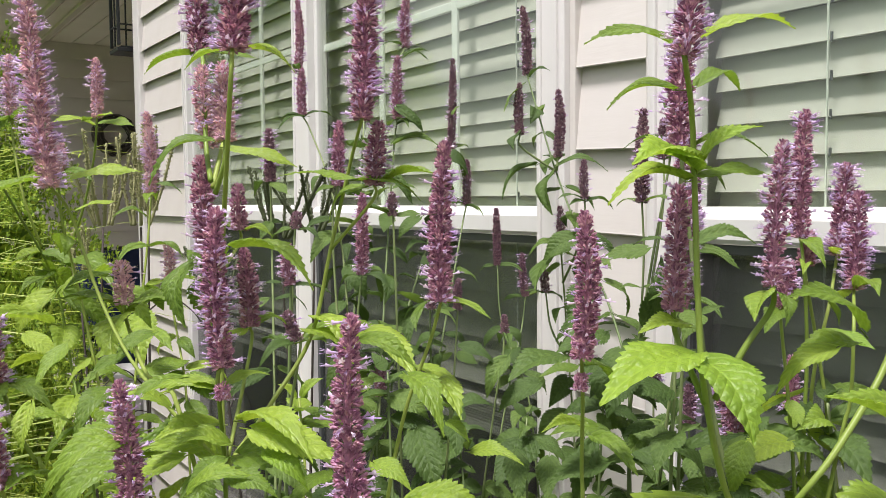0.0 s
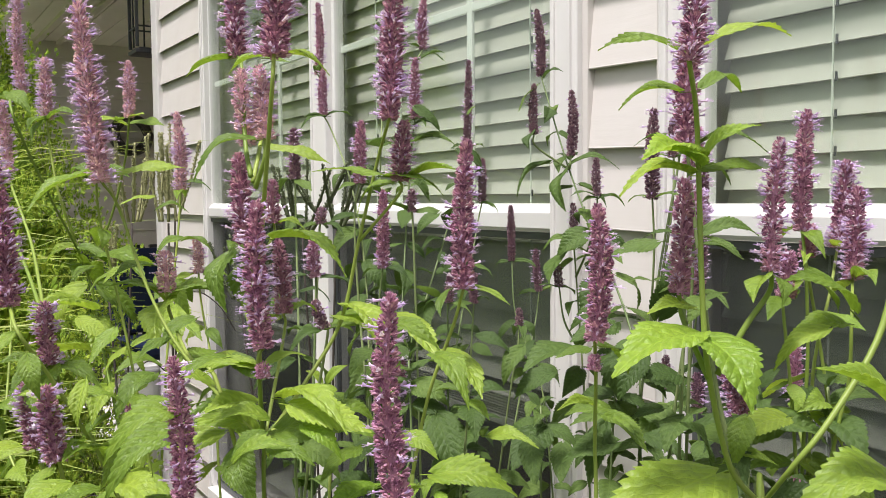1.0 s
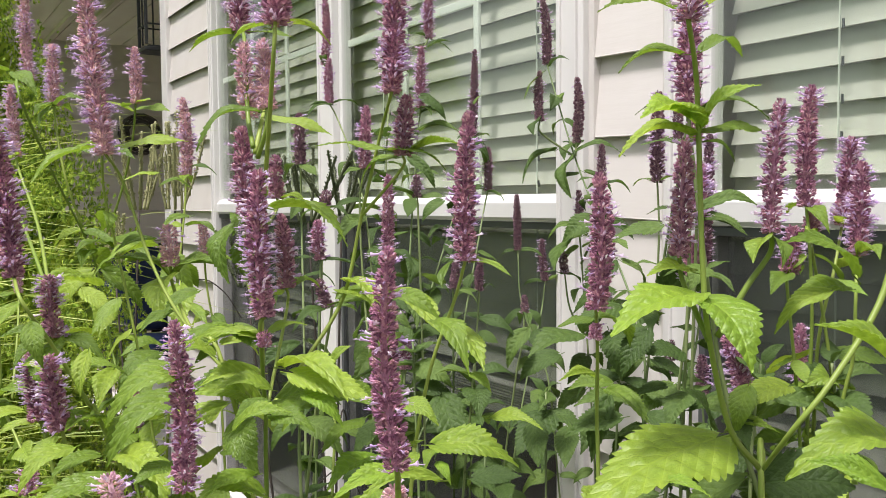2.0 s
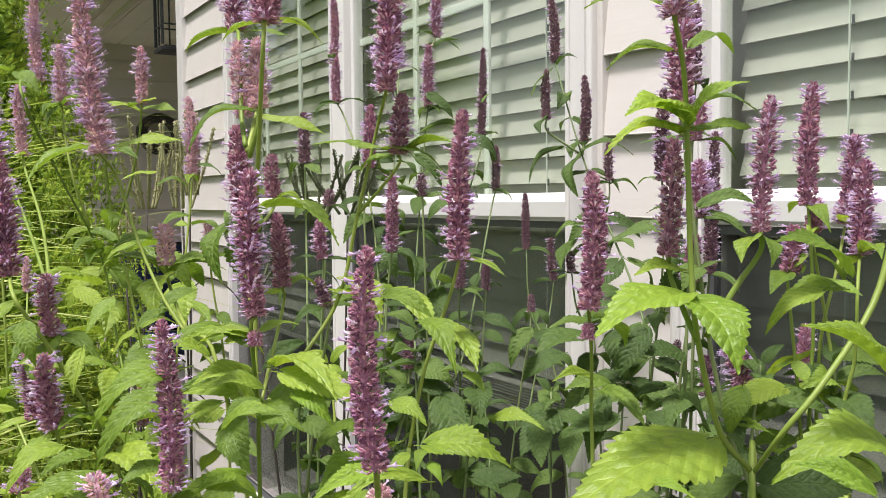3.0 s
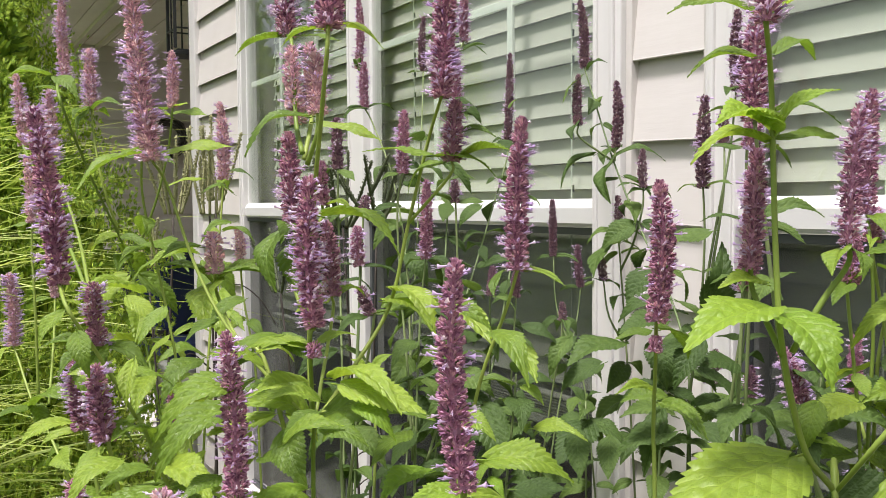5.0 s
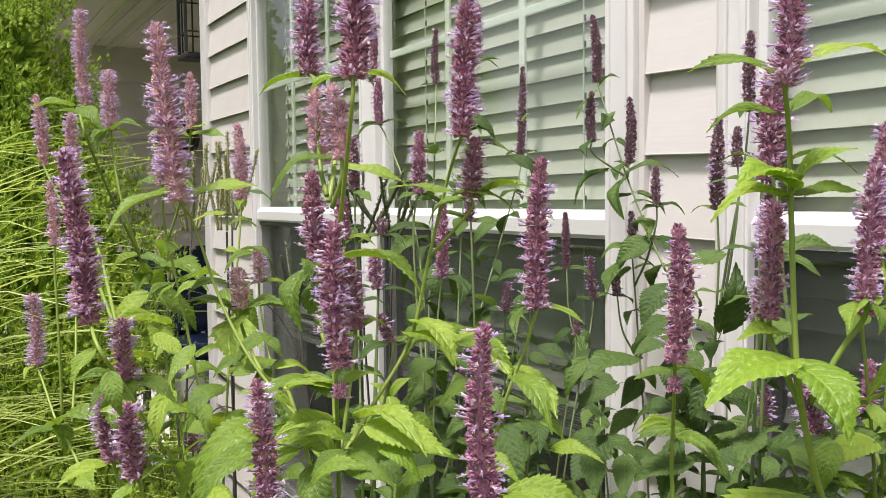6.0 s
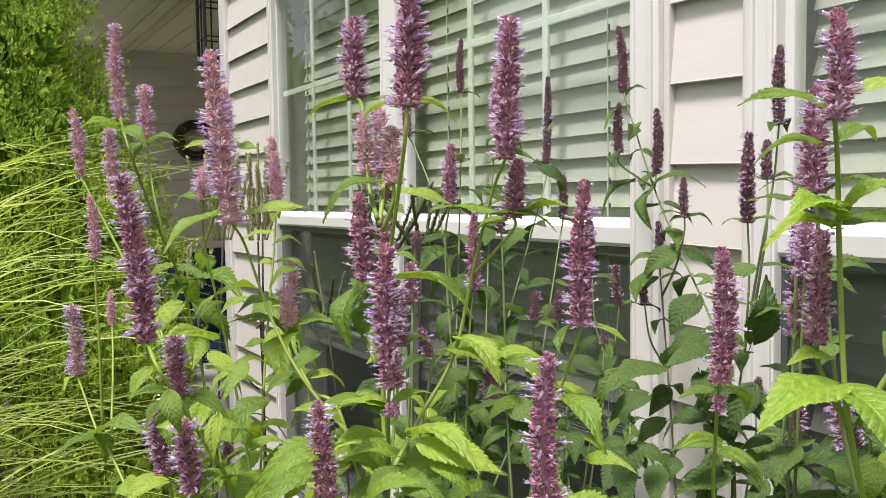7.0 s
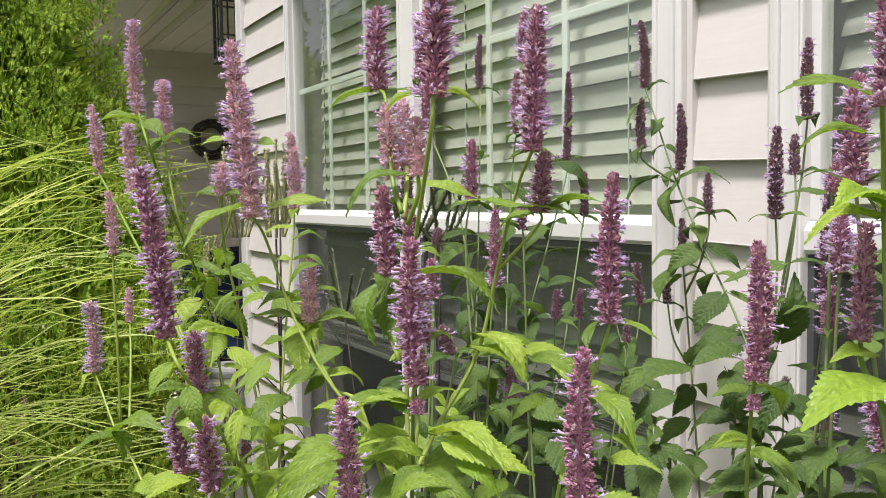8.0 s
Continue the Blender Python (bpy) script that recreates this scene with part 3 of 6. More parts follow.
# ---- arborvitae ----
def arborvitae(x, y, height, radius, widest, count, size, label):
    t = thing("arborvitae", label, "tree", (x, y, GROUND), "arborvitae")
    rnd = random.Random(int(x * 31))
    verts, faces = tube_data([np.array((0, 0, z)) for z in (-0.05, 0.5, 1.6, height * 0.95)], 0.07, 0.012, 7)
    new("trunk", raw_mesh("trunk", verts, faces, M_BARK)).parent = t
    verts, faces = [], []

    def spray(o, out, size):
        """A flat fan of scaly twigs, standing edge-up."""
        up = Vector((rnd.uniform(-0.4, 0.4), rnd.uniform(-0.4, 0.4), 1)).normalized()
        n = out.cross(up).normalized()
        for j in range(7):
            g = (j - 3) * 0.36 + rnd.uniform(-0.12, 0.12)
            w = out * math.cos(g) + up * math.sin(g)
            L = size * rnd.uniform(0.6, 1.0) * (1 - 0.09 * abs(j - 3))
            side = n.cross(w) * L * 0.125
            lift = n * rnd.uniform(-0.25, 0.25) * L
            k = len(verts)
            verts.extend([tuple(o), tuple(o + w * L * 0.5 + side + lift * 0.5), tuple(o + w * L + lift), tuple(o + w * L * 0.5 - side + lift * 0.4)])
            faces.append((k, k + 1, k + 2, k + 3))

    # sprays stand in small tufts, with dark hollows between the tufts
    for i in range(count):
        if i % 42 == 0:
            z = 0.1 + (height - 0.1) * ((i + 0.5) / count) ** 1.2
            s = z / height
            r = min(widest, radius * max(0.0, 1 - s) ** 1.55)
            g = rnd.uniform(0, 2 * math.pi)
            r *= 1 + 0.09 * math.sin(3 * g + 5 * s) + 0.06 * math.sin(11 * g + 37 * s)
            r *= rnd.uniform(0.86, 1.05) if i % 126 else rnd.uniform(0.7, 0.9)
            tuft = Vector((r * math.cos(g), r * math.sin(g), z))
            axis = Vector((math.cos(g), math.sin(g), rnd.uniform(0.1, 0.9))).normalized()
        off = Vector((rnd.gauss(0, 1), rnd.gauss(0, 1), rnd.gauss(0, 1))) * 0.030 * size
        out = (axis * 0.6 + off.normalized()).normalized()
        spray(tuft + off, out, rnd.uniform(0.014, 0.027) * size)
    for i in range(12000):
        z = height * rnd.uniform(0.05, 0.9)
        r = min(widest, radius * (1 - z / height) ** 1.55) * rnd.uniform(0.25, 0.74)
        g = rnd.uniform(0, 6.3)
        spray(Vector((r * math.cos(g), r * math.sin(g), z)), Vector((math.cos(g), math.sin(g), rnd.uniform(0, 1))).normalized(), 0.085 * size)
    new("crown", raw_mesh("crown", verts, faces, M_CEDAR, smooth=False)).parent = t
    return t


arborvitae(-2.76, -0.93, 3.65, 1.45, 0.86, 76000, 1.0, "dense tall arborvitae with feathery yellow-green sprays")
# added tree: blocks the bright sky seen through gaps in the near crown
arborvitae(-6.6, -1.25, 4.6, 2.0, 1.3, 9000, 2.0, "farther arborvitae added to block sky showing through the near one")


# ---- maiden grass ----
def maiden_grass(x, y, count):
    """Narrow blades that rise from the clump, arch over and hang outward."""
    rnd = random.Random(11)
    verts, faces = [], []
    for i in range(count):
        g = rnd.gauss(0.95, 0.5) if i % 6 else rnd.uniform(0, 6.3)
        o = np.array((rnd.uniform(-0.12, 0.12), rnd.uniform(-0.12, 0.12), 0.0))
        tall, reach, fall = rnd.uniform(0.7, 1.55), rnd.uniform(0.6, 1.22), rnd.uniform(0.0, 0.16)
        out = np.array((math.cos(g), math.sin(g), 0))
        side = np.array((-math.sin(g), math.cos(g), 0))
        sway = rnd.uniform(-0.12, 0.12)
        half = rnd.uniform(0.0026, 0.0050)
        n, k = 13, len(verts)
        tw = rnd.uniform(-0.7, 0.7)
        for j in range(n):
            u = j / (n - 1)
            p = o + out * reach * u ** 1.7 + side * sway * u * u + np.array((0, 0, tall * (1.58 * u - 0.56 * u ** 3.0) - fall * u ** 5))
            w = half * min(1.0, 3.0 * (1 - u) + 0.06)
            a = side * math.cos(tw * u) + np.array((0, 0, math.sin(tw * u)))
            verts.extend([tuple(p + a * w), tuple(p - np.array((0, 0, 0.35 * w))), tuple(p - a * w)])
            if j:
                q = k + 3 * j
                faces.extend([(q - 3, q - 2, q + 1, q), (q - 2, q - 1, q + 2, q + 1)])
    ob = new("maiden_grass", raw_mesh("maiden_grass", verts, faces, M_GRASS))
    ob.location = (x, y, GROUND)
    return tagged(ob, "arching clump of fine light green maiden grass", "ornamental grass", kind="stuff")


maiden_grass(-1.12, -1.56, 500)


# ---- slim plants with upright bud spikes ----
def bud_plant(x, y, z, fans, material, label, twigs=5, thick=1.0, spread=(0.15, 0.75)):
    """Thin stalks that end in fans of narrow upright bud spikes."""
    rnd = random.Random(int(abs(x) * 1000 + abs(z) * 77))
    p = thing("bud_spike_plant", label, "plant", (0, 0, 0), "slim bud-spike plants")
    root = np.array((x + rnd.uniform(-0.08, 0.08), y + rnd.uniform(-0.05, 0.05), GROUND - 0.01))
    for dx, dy, dz, n, size in fans:
        node = np.array((x + dx, y + dy, z + dz))
        mid = root * 0.45 + node * 0.55 + np.array((rnd.uniform(-0.03, 0.03), rnd.uniform(-0.03, 0.03), 0))
        verts, faces = tube_data(spline([node, mid, root], 6), 0.0016, 0.003, 5)
        new("stem", raw_mesh("stem", verts, faces, M_BRANCH)).parent = p
        for i in range(n):
            g = 6.283 * i / n + rnd.uniform(-0.3, 0.3)
            lean = rnd.uniform(*spread)
            top = node + size * rnd.uniform(0.7, 1.1) * np.array((lean * math.cos(g), lean * math.sin(g), 0.9))
            low = node + np.array((math.cos(g), math.sin(g), 0.2)) * 0.012
            bend = node * 0.5 + top * 0.5 + np.array((math.cos(g), math.sin(g), 0)) * 0.008
            verts, faces = [], []
            line = spline([low, bend, top], 14)
            tube_data(line, 0.0018 * thick, 0.0013 * thick, 6, verts, faces)
            for j, q in enumerate(line[5:-1]):
                for s in range(3):
                    w = rnd.uniform(0, 6.3)
                    o = q + 0.0016 * thick * np.array((math.cos(w), math.sin(w), rnd.uniform(-0.5, 0.5)))
                    tube_data([o, o + 0.0012 * thick * np.array((math.cos(w), math.sin(w), 1.3))], 0.0008 * thick, 0.0004 * thick, 4, verts, faces)
            new("bud_spike", raw_mesh("bud_spike", verts, faces, material)).parent = p
    for i in range(twigs):
        u = rnd.uniform(0.45, 0.95)
        dx, dy, dz, n, size = fans[i % len(fans)]
        o = root * (1 - u) + np.array((x + dx, y + dy, z + dz)) * u
        g = rnd.uniform(0, 6.3)
        w = np.array((math.cos(g), math.sin(g), 0))
        verts, faces = tube_data(spline([o, o + w * 0.04 + np.array((0, 0, 0.03)), o + w * 0.075 + np.array((0, 0, 0.01)), o + w * 0.1 + np.array((0, 0, -0.03))], 5), 0.0013, 0.0007, 4)
        new("twig", raw_mesh("twig", verts, faces, M_BRANCH)).parent = p
    return p


bud_plant(-0.283, -0.658, -0.03, ((0, 0, 0, 9, 0.15), (-0.02, 0.07, 0.02, 8, 0.14), (0.05, 0.04, 0.0, 7, 0.13), (-0.18, 0.0, -0.09, 8, 0.09)), M_BUD, "slim plant with fans of olive bud spikes by the corner", 5, 1.3, (0.03, 0.42))
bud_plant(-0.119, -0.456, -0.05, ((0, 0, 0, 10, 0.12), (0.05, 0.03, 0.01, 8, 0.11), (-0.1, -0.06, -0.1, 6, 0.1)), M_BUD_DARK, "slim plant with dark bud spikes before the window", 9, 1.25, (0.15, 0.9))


# ---- anise hyssop: the kinds of piece ----
def leaf_mesh(seed, arch, fold, droop, slim):
    """A scalloped ovate leaf of length 1 along y and width 1 across, quilted between its side veins, on a short stalk."""
    rnd = random.Random(seed)
    teeth = 15
    rows = teeth * 3
    verts, faces = [], []
    cols = (-1.0, -0.84, -0.6, -0.3, 0.0, 0.3, 0.6, 0.84, 1.0)
    wave, twist = rnd.uniform(0, 6), rnd.uniform(-0.12, 0.12)
    for i in range(rows + 1):
        s = i / rows
        half = 0.5 * math.sin(math.pi * min(1.0, s ** 0.60)) ** 0.94 + 0.004 * (1 - s)
        if s < 0.07:
            half = max(half, 0.06)
        notch, push = ((0.90, 0.0), (0.99, 0.008), (1.035, 0.022))[i % 3]
        uneven = 1 + 0.03 * math.sin(7 * s + wave)
        for c in cols:
            k = abs(c)
            w = half * c * uneven * (notch if k == 1 else 1)
            y = s + (push if k == 1 else 0) - 0.09 * k * max(0, 1 - s / 0.22)
            z = arch * (4 * s * (1 - s)) - droop * max(0.0, s - 0.4) ** 2 * 1.0
            z += fold * abs(w) - 0.55 * fold * k ** 3 * half
            ph = (y - 0.75 * abs(w)) * 23.0
            z += 0.030 * abs(math.sin(ph)) ** 0.7 * (1 - 0.5 * k) * min(1, k * 4) * min(1, half / 0.2)
            z += 0.028 * math.sin(9 * s + wave * 2 + 2 * (c > 0)) * k ** 3 * min(1, half / 0.2)
            z += twist * w * s
            verts.append((w * slim, y, z))
    m = len(cols)
    for i in range(rows):
        for j in range(m - 1):
            q = i * m + j
            faces.append((q, q + 1, q + m + 1, q + m))
    b = len(verts)
    for y, z, r in ((0.02, 0.0, 0.012), (-0.08, -0.012, 0.013), (-0.19, -0.03, 0.015)):
        verts.extend([(r, y, z), (-r, y, z), (0, y, z - r)])
    for q in (b, b + 3):
        faces += [(q, q + 1, q + 4, q + 3), (q + 1, q + 2, q + 5, q + 4), (q + 2, q, q + 3, q + 5)]
    return verts, faces


LEAF_SHAPES = ((1, 0.07, 0.22, 0.25, 1.0), (2, 0.10, 0.10, 0.45, 1.06), (3, 0.14, 0.30, 0.35, 0.92), (4, 0.04, -0.08, 0.2, 1.04), (5, 0.09, 0.42, 0.15, 0.88), (6, 0.12, 0.16, 0.75, 0.96))
LEAVES = {}
# "dark" picks the copies whose colour carries the shade of back and inner stalks
for tone, material in (("bright", M_LEAF), ("fresh", M_LEAF_YOUNG_LIT), ("dark", M_LEAF_SHADED)):
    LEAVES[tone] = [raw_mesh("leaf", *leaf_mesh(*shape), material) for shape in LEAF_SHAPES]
PLANT_RND = random.Random(7)


def leaf(p, base, tip, width, roll=0.0, tone="bright", shape=None, lean=0.9):
    """A leaf from base to tip; width as a share of its length; roll about its midrib in degrees."""
    b, t = Vector(base), Vector(tip)
    y = (t - b)
    length = y.length
    y.normalize()
    x = y.cross(Vector((0, 0, 1)))
    if x.length < 0.2:
        x = y.cross(Vector((0.7, -0.7, 0.3)))
    x.normalize()
    z = x.cross(y)
    # blades turn their faces toward the camera's side, to fit its view
    face = Vector((0.62, -0.62, 0.1)) * lean * 0.6 + Vector((0, 0, 1))
    roll += math.degrees(math.atan2(face.dot(x), face.dot(z)))
    rot = Matrix((x, y, z)).transposed().to_4x4() @ Matrix.Rotation(radians(roll), 4, "Y")
    n = PLANT_RND.randrange(len(LEAF_SHAPES)) if shape is None else shape
    ob = new("leaf", LEAVES[tone][n])
    ob.matrix_basis = Matrix.Translation(b) @ rot @ Matrix.Diagonal((length * width * 0.87, length, length, 1))
    ob.parent = p
    return ob


def stem(p, pts, r0=0.0024, r1=0.003, tone="bright"):
    """A four-cornered green stalk through the points, from its top down."""
    verts, faces = tube_data(spline(pts, 5), r0 * 0.88, r1 * 0.88, 8)
    ob = new("stem", raw_mesh("stem", verts, faces, M_STEM if tone == "bright" else M_STEM_SHADED))
    ob.parent = p
    return ob


def spike(p, base, tip, radius=0.0105, tone="mid", bloom=0.16):
    """A flower spike: whorl upon whorl of small ribbed calyces round a core, some with pale lipped blossoms."""
    base, tip = np.array(base), np.array(tip)
    radius *= 0.635
    rnd = random.Random(int(abs(base[0]) * 7919 + abs(base[2]) * 104729 + abs(tip[1]) * 1299709))
    axis = tip - base
    length = float(np.linalg.norm(axis))
    d = axis / length
    a = np.cross(d, (0.3, 0.9, 0.1))
    a /= np.linalg.norm(a)
    b = np.cross(d, a)
    bow = (a * rnd.uniform(-1, 1) + b * rnd.uniform(-1, 1)) * length * 0.035
    verts, faces, pv, pf = [], [], [], []

    def at(u):
        return base + axis * u + bow * math.sin(math.pi * u)

    tube_data([at(i / 5 * 0.98) for i in range(6)], radius * 0.42, radius * 0.2, 6, verts, faces)

    def cup(o, w, side, size):
        """A slim calyx, swollen in the middle, with four short teeth round its mouth."""
        n = np.cross(w, side)
        k = len(verts)
        for dist, r in ((0.0, 0.10), (0.45, 0.205), (0.82, 0.18)):
            for c, q in ((1, 0), (0, 1), (-1, 0), (0, -1)):
                verts.append(tuple(o + w * size * dist + size * r * (c * side + q * n)))
        for c, q in ((1, 1), (-1, 1), (-1, -1), (1, -1)):
            verts.append(tuple(o + w * size * rnd.uniform(0.9, 1.14) + size * 0.14 * (c * side + q * n)))
        for ring in (0, 4):
            for s in range(4):
                faces.append((k + ring + s, k + ring + (s + 1) % 4, k + ring + 4 + (s + 1) % 4, k + ring + 4 + s))
        for s in range(4):
            faces.append((k + 8 + s, k + 8 + (s + 1) % 4, k + 12 + s))

    def blossom(o, w, side, size):
        """A slim tube that opens into two lips, with long threads."""
        n = np.cross(w, side)
        k = len(pv)
        for dist, r in ((0.0, 0.07), (0.6, 0.11), (0.95, 0.16)):
            for s in range(5):
                g = 2 * math.pi * s / 5
                lob = 1.0 + (0.9 if dist > 0.9 and s % 2 else 0.0)
                pv.append(tuple(o + w * size * dist + size * r * lob * (math.cos(g) * side + math.sin(g) * n)))
        for ring in (0, 5):
            for s in range(5):
                pf.append((k + ring + s, k + ring + (s + 1) % 5, k + ring + 5 + (s + 1) % 5, k + ring + 5 + s))
        for q in range(3):
            g = rnd.uniform(0, 6.3)
            off = 0.16 * size * (math.cos(g) * side + math.sin(g) * n)
            th = 0.028 * size
            k = len(pv)
            for dist, o2 in ((0.8, 0.3), (1.5, 1.3)):
                c = o + w * size * dist + off * o2
                pv.extend([tuple(c + side * th), tuple(c - side * th), tuple(c + n * th)])
            pf.extend([(k, k + 1, k + 4, k + 3), (k + 1, k + 2, k + 5, k + 4), (k + 2, k, k + 3, k + 5)])

    tiers = max(2, round(length / (0.0092 if tone == "pink" else 0.0078)))
    for i in range(tiers):
        u0 = (i + 0.35 + rnd.uniform(-0.12, 0.12)) / tiers
        body = min(1.0, 0.80 + u0 * 3) * (1.0 if u0 < 0.55 else 1.0 - 0.45 * ((u0 - 0.55) / 0.45) ** 1.4) * rnd.uniform(0.92, 1.06)
        lively = rnd.choice((0.2, 0.6, 1.0, 1.6, 2.2))
        for ring, (rise, wide) in enumerate(((-0.36, 0.88), (-0.17, 1.06), (0.03, 1.08), (0.23, 0.93), (0.42, 0.70))):
            u = min(0.99, max(0.0, u0 + rise / tiers))
            n = max(8, int((19, 21, 21, 18, 13)[ring] * (0.45 + 0.55 * body)))
            turn = rnd.uniform(0, 6.3)
            for j in range(n):
                g = turn + 2 * math.pi * j / n + rnd.uniform(-0.15, 0.15)
                out = math.cos(g) * a + math.sin(g) * b
                side = -math.sin(g) * a + math.cos(g) * b
                lift = (-0.1, 0.15, 0.45, 0.85, 1.3)[ring] + rnd.uniform(-0.25, 0.3) + max(0, u0 - 0.85) * 5
                w = out + d * lift
                w /= np.linalg.norm(w)
                size = radius * rnd.uniform(0.42, 0.62) * (0.6 + 0.4 * body)
                o = at(u) + out * (radius * wide * body - size * 0.62) + d * rnd.uniform(-0.0007, 0.0007)
                s2 = side - w * float(np.dot(side, w))
                s2 /= np.linalg.norm(s2)
                cup(o, w, s2, size)
                if ring < 4 and rnd.random() < bloom * lively * 0.75:
                    w2 = out + d * rnd.uniform(-0.2, 0.5)
                    blossom(o + w * size * 0.7, w2 / np.linalg.norm(w2), s2, rnd.uniform(0.5, 0.95) * radius)
    material = {"mid": M_CALYX, "dark": M_CALYX_SHADED, "pink": M_CALYX_PINK}[tone]
    ob = new("flower_spike", raw_mesh("flower_spike", verts, faces, material, smooth=False))
    ob.parent = p
    if pv:
        fl = new("blossoms", raw_mesh("blossoms", pv, pf, M_PETAL, smooth=True))
        fl.parent = ob
        tagged(fl, "pale lavender open blossoms with long threads")
    return ob


def leafy(p, pts, seed, step=0.055, size=0.062, low=GROUND, tone="bright", spread=1.0, bare=0.03):
    """Opposite pairs of leaves down a stalk, each pair turned a quarter from the last."""
    rnd = random.Random(seed)
    line = spline(pts, 12)
    gone, want, turn = 0.0, rnd.uniform(0.01, step), rnd.uniform(0, 6.3)
    for q, r in zip(line[:-1], line[1:]):
        gone += float(np.linalg.norm(r - q))
        if gone < want:
            continue
        want += step * rnd.uniform(0.8, 1.25)
        turn += math.pi / 2 + rnd.uniform(-0.35, 0.35)
        below = line[0][2] - r[2]
        if below < bare or r[2] < low or (below < 0.16 and rnd.random() < 0.35):
            continue
        for k in (0, 1):
            g = turn + math.pi * k + rnd.uniform(-0.25, 0.25)
            L = size * rnd.uniform(0.6, 1.25) * (0.5 + 0.5 * min(1.0, below / 0.22))
            rise = rnd.uniform(-1.1, 0.25)
            v = Vector((math.cos(g), math.sin(g), rise)).normalized()
            o = Vector(r) + Vector((math.cos(g), math.sin(g), 0.1)) * L * 0.14 * spread
            leaf(p, o, o + v * L, rnd.uniform(0.56, 0.8), rnd.uniform(-30, 30), tone, lean=rnd.uniform(0.0, 1.0))


def bracts(p, base, seed, tone):
    """The pair of small leaves below a spike."""
    rnd = random.Random(seed * 17 + 3)
    g = rnd.uniform(0, 6.3)
    for k in (0, 1):
        v = Vector((math.cos(g + math.pi * k), math.sin(g + math.pi * k), rnd.uniform(-0.45, 0.3)))
        o = Vector(base) + v * 0.006
        leaf(p, o, o + v.normalized() * rnd.uniform(0.024, 0.042), rnd.uniform(0.4, 0.6), rnd.uniform(-15, 15), tone, lean=0.4)


def shoot_tip(p, top, seed, tone):
    """The tuft of young leaves that ends a stalk without a flower."""
    rnd = random.Random(seed * 31 + 5)
    g = rnd.uniform(0, 6.3)
    for k in range(6):
        ring = k // 2
        a = g + math.pi * (k % 2) + math.pi / 2 * ring + rnd.uniform(-0.3, 0.3)
        v = Vector((math.cos(a), math.sin(a), (0.9, 0.15, -0.35)[ring])).normalized()
        o = Vector(top) + Vector((0, 0, -0.012 * ring)) + v * 0.004
        leaf(p, o, o + v * (0.022, 0.038, 0.052)[ring] * rnd.uniform(0.85, 1.15), rnd.uniform(0.6, 0.75), rnd.uniform(-20, 20), tone, lean=rnd.uniform(0.3, 1.0))


def hyssop(label, at):
    return thing("anise_hyssop", label, "plant", (0, 0, 0), "anise hyssop stalks")



p = hyssop("tall anise hyssop stalk with a plump mauve spike before the others", None)
spike(p, (0.743, -0.790, -0.137), (0.737, -0.790, -0.039), .0092, "mid", .11)
line = [(0.743, -0.790, -0.137), (0.736, -0.786, -0.148), (0.728, -0.781, -0.169), (0.631, -0.719, -0.519), (0.553, -0.670, -0.869), (0.490, -0.631, -1.219), (0.490, -0.631, -1.370)]
stem(p, line, .0014, .0021, "bright")
leafy(p, line, 1, 0.046, .058, tone="bright")
leaf(p, (0.714, -0.772, -0.149), (0.713, -0.808, -0.154), 0.42, 0, "fresh", lean=1.0)
leaf(p, (0.729, -0.782, -0.141), (0.742, -0.776, -0.126), 0.35, 0, "fresh", lean=1.0)
spike(p, (0.686, -0.756, -0.180), (0.681, -0.759, -0.169), 0.0098, "pink", 0.3)
bracts(p, (0.686, -0.756, -0.180), 77, "bright")
line = [(0.686, -0.756, -0.180), (0.688, -0.756, -0.183), (0.678, -0.742, -0.300), (0.665, -0.719, -0.530), (0.644, -0.682, -0.900), (0.644, -0.682, -1.370)]
stem(p, line, .0013, .0021, "bright")

p = hyssop("anise hyssop stalk with one narrow fresh mauve spike", None)
spike(p, (0.590, -0.842, -0.180), (0.583, -0.844, -0.084), .0092, "mid", .13)
line = [(0.590, -0.842, -0.180), (0.578, -0.843, -0.207), (0.445, -0.850, -0.557), (0.339, -0.855, -0.907), (0.339, -0.855, -1.370)]
stem(p, line, .0014, .0021, "bright")
leafy(p, line, 2, 0.046, .058, tone="bright")

p = hyssop("many-branched anise hyssop with mauve spikes and broad green leaves", None)
spike(p, (0.543, -0.775, -0.092), (0.537, -0.775, 0.002), .0105, "mid", .2)
spike(p, (0.568, -0.774, 0.091), (0.565, -0.770, 0.161), .0125, "mid", .2)
spike(p, (0.509, -0.661, 0.062), (0.506, -0.654, 0.167), .0115, "mid", .18)
spike(p, (0.428, -0.847, 0.017), (0.415, -0.856, 0.143), .0105, "pink", .25)
spike(p, (0.453, -0.752, -0.035), (0.447, -0.754, 0.038), .011, "mid", .1)
bracts(p, (0.453, -0.752, -0.035), 1, "bright")
spike(p, (0.425, -0.745, 0.112), (0.421, -0.743, 0.174), .0105, "mid", .25)
bracts(p, (0.425, -0.745, 0.112), 2, "bright")
spike(p, (0.469, -0.755, 0.043), (0.464, -0.757, 0.097), .0095, "pink", .12)
spike(p, (0.462, -0.741, 0.053), (0.458, -0.741, 0.101), .009, "pink", .1)
spike(p, (0.531, -0.766, 0.043), (0.529, -0.766, 0.080), .0095, "pink", .12)
spike(p, (0.544, -0.776, -0.111), (0.543, -0.776, -0.101), .0066, "mid", .2)
line = [(0.543, -0.775, -0.092), (0.542, -0.778, -0.101), (0.512, -0.764, -0.163), (0.500, -0.760, -0.219), (0.439, -0.736, -0.569), (0.391, -0.717, -0.919), (0.391, -0.717, -1.370)]
stem(p, line, .0014, .0021, "bright")
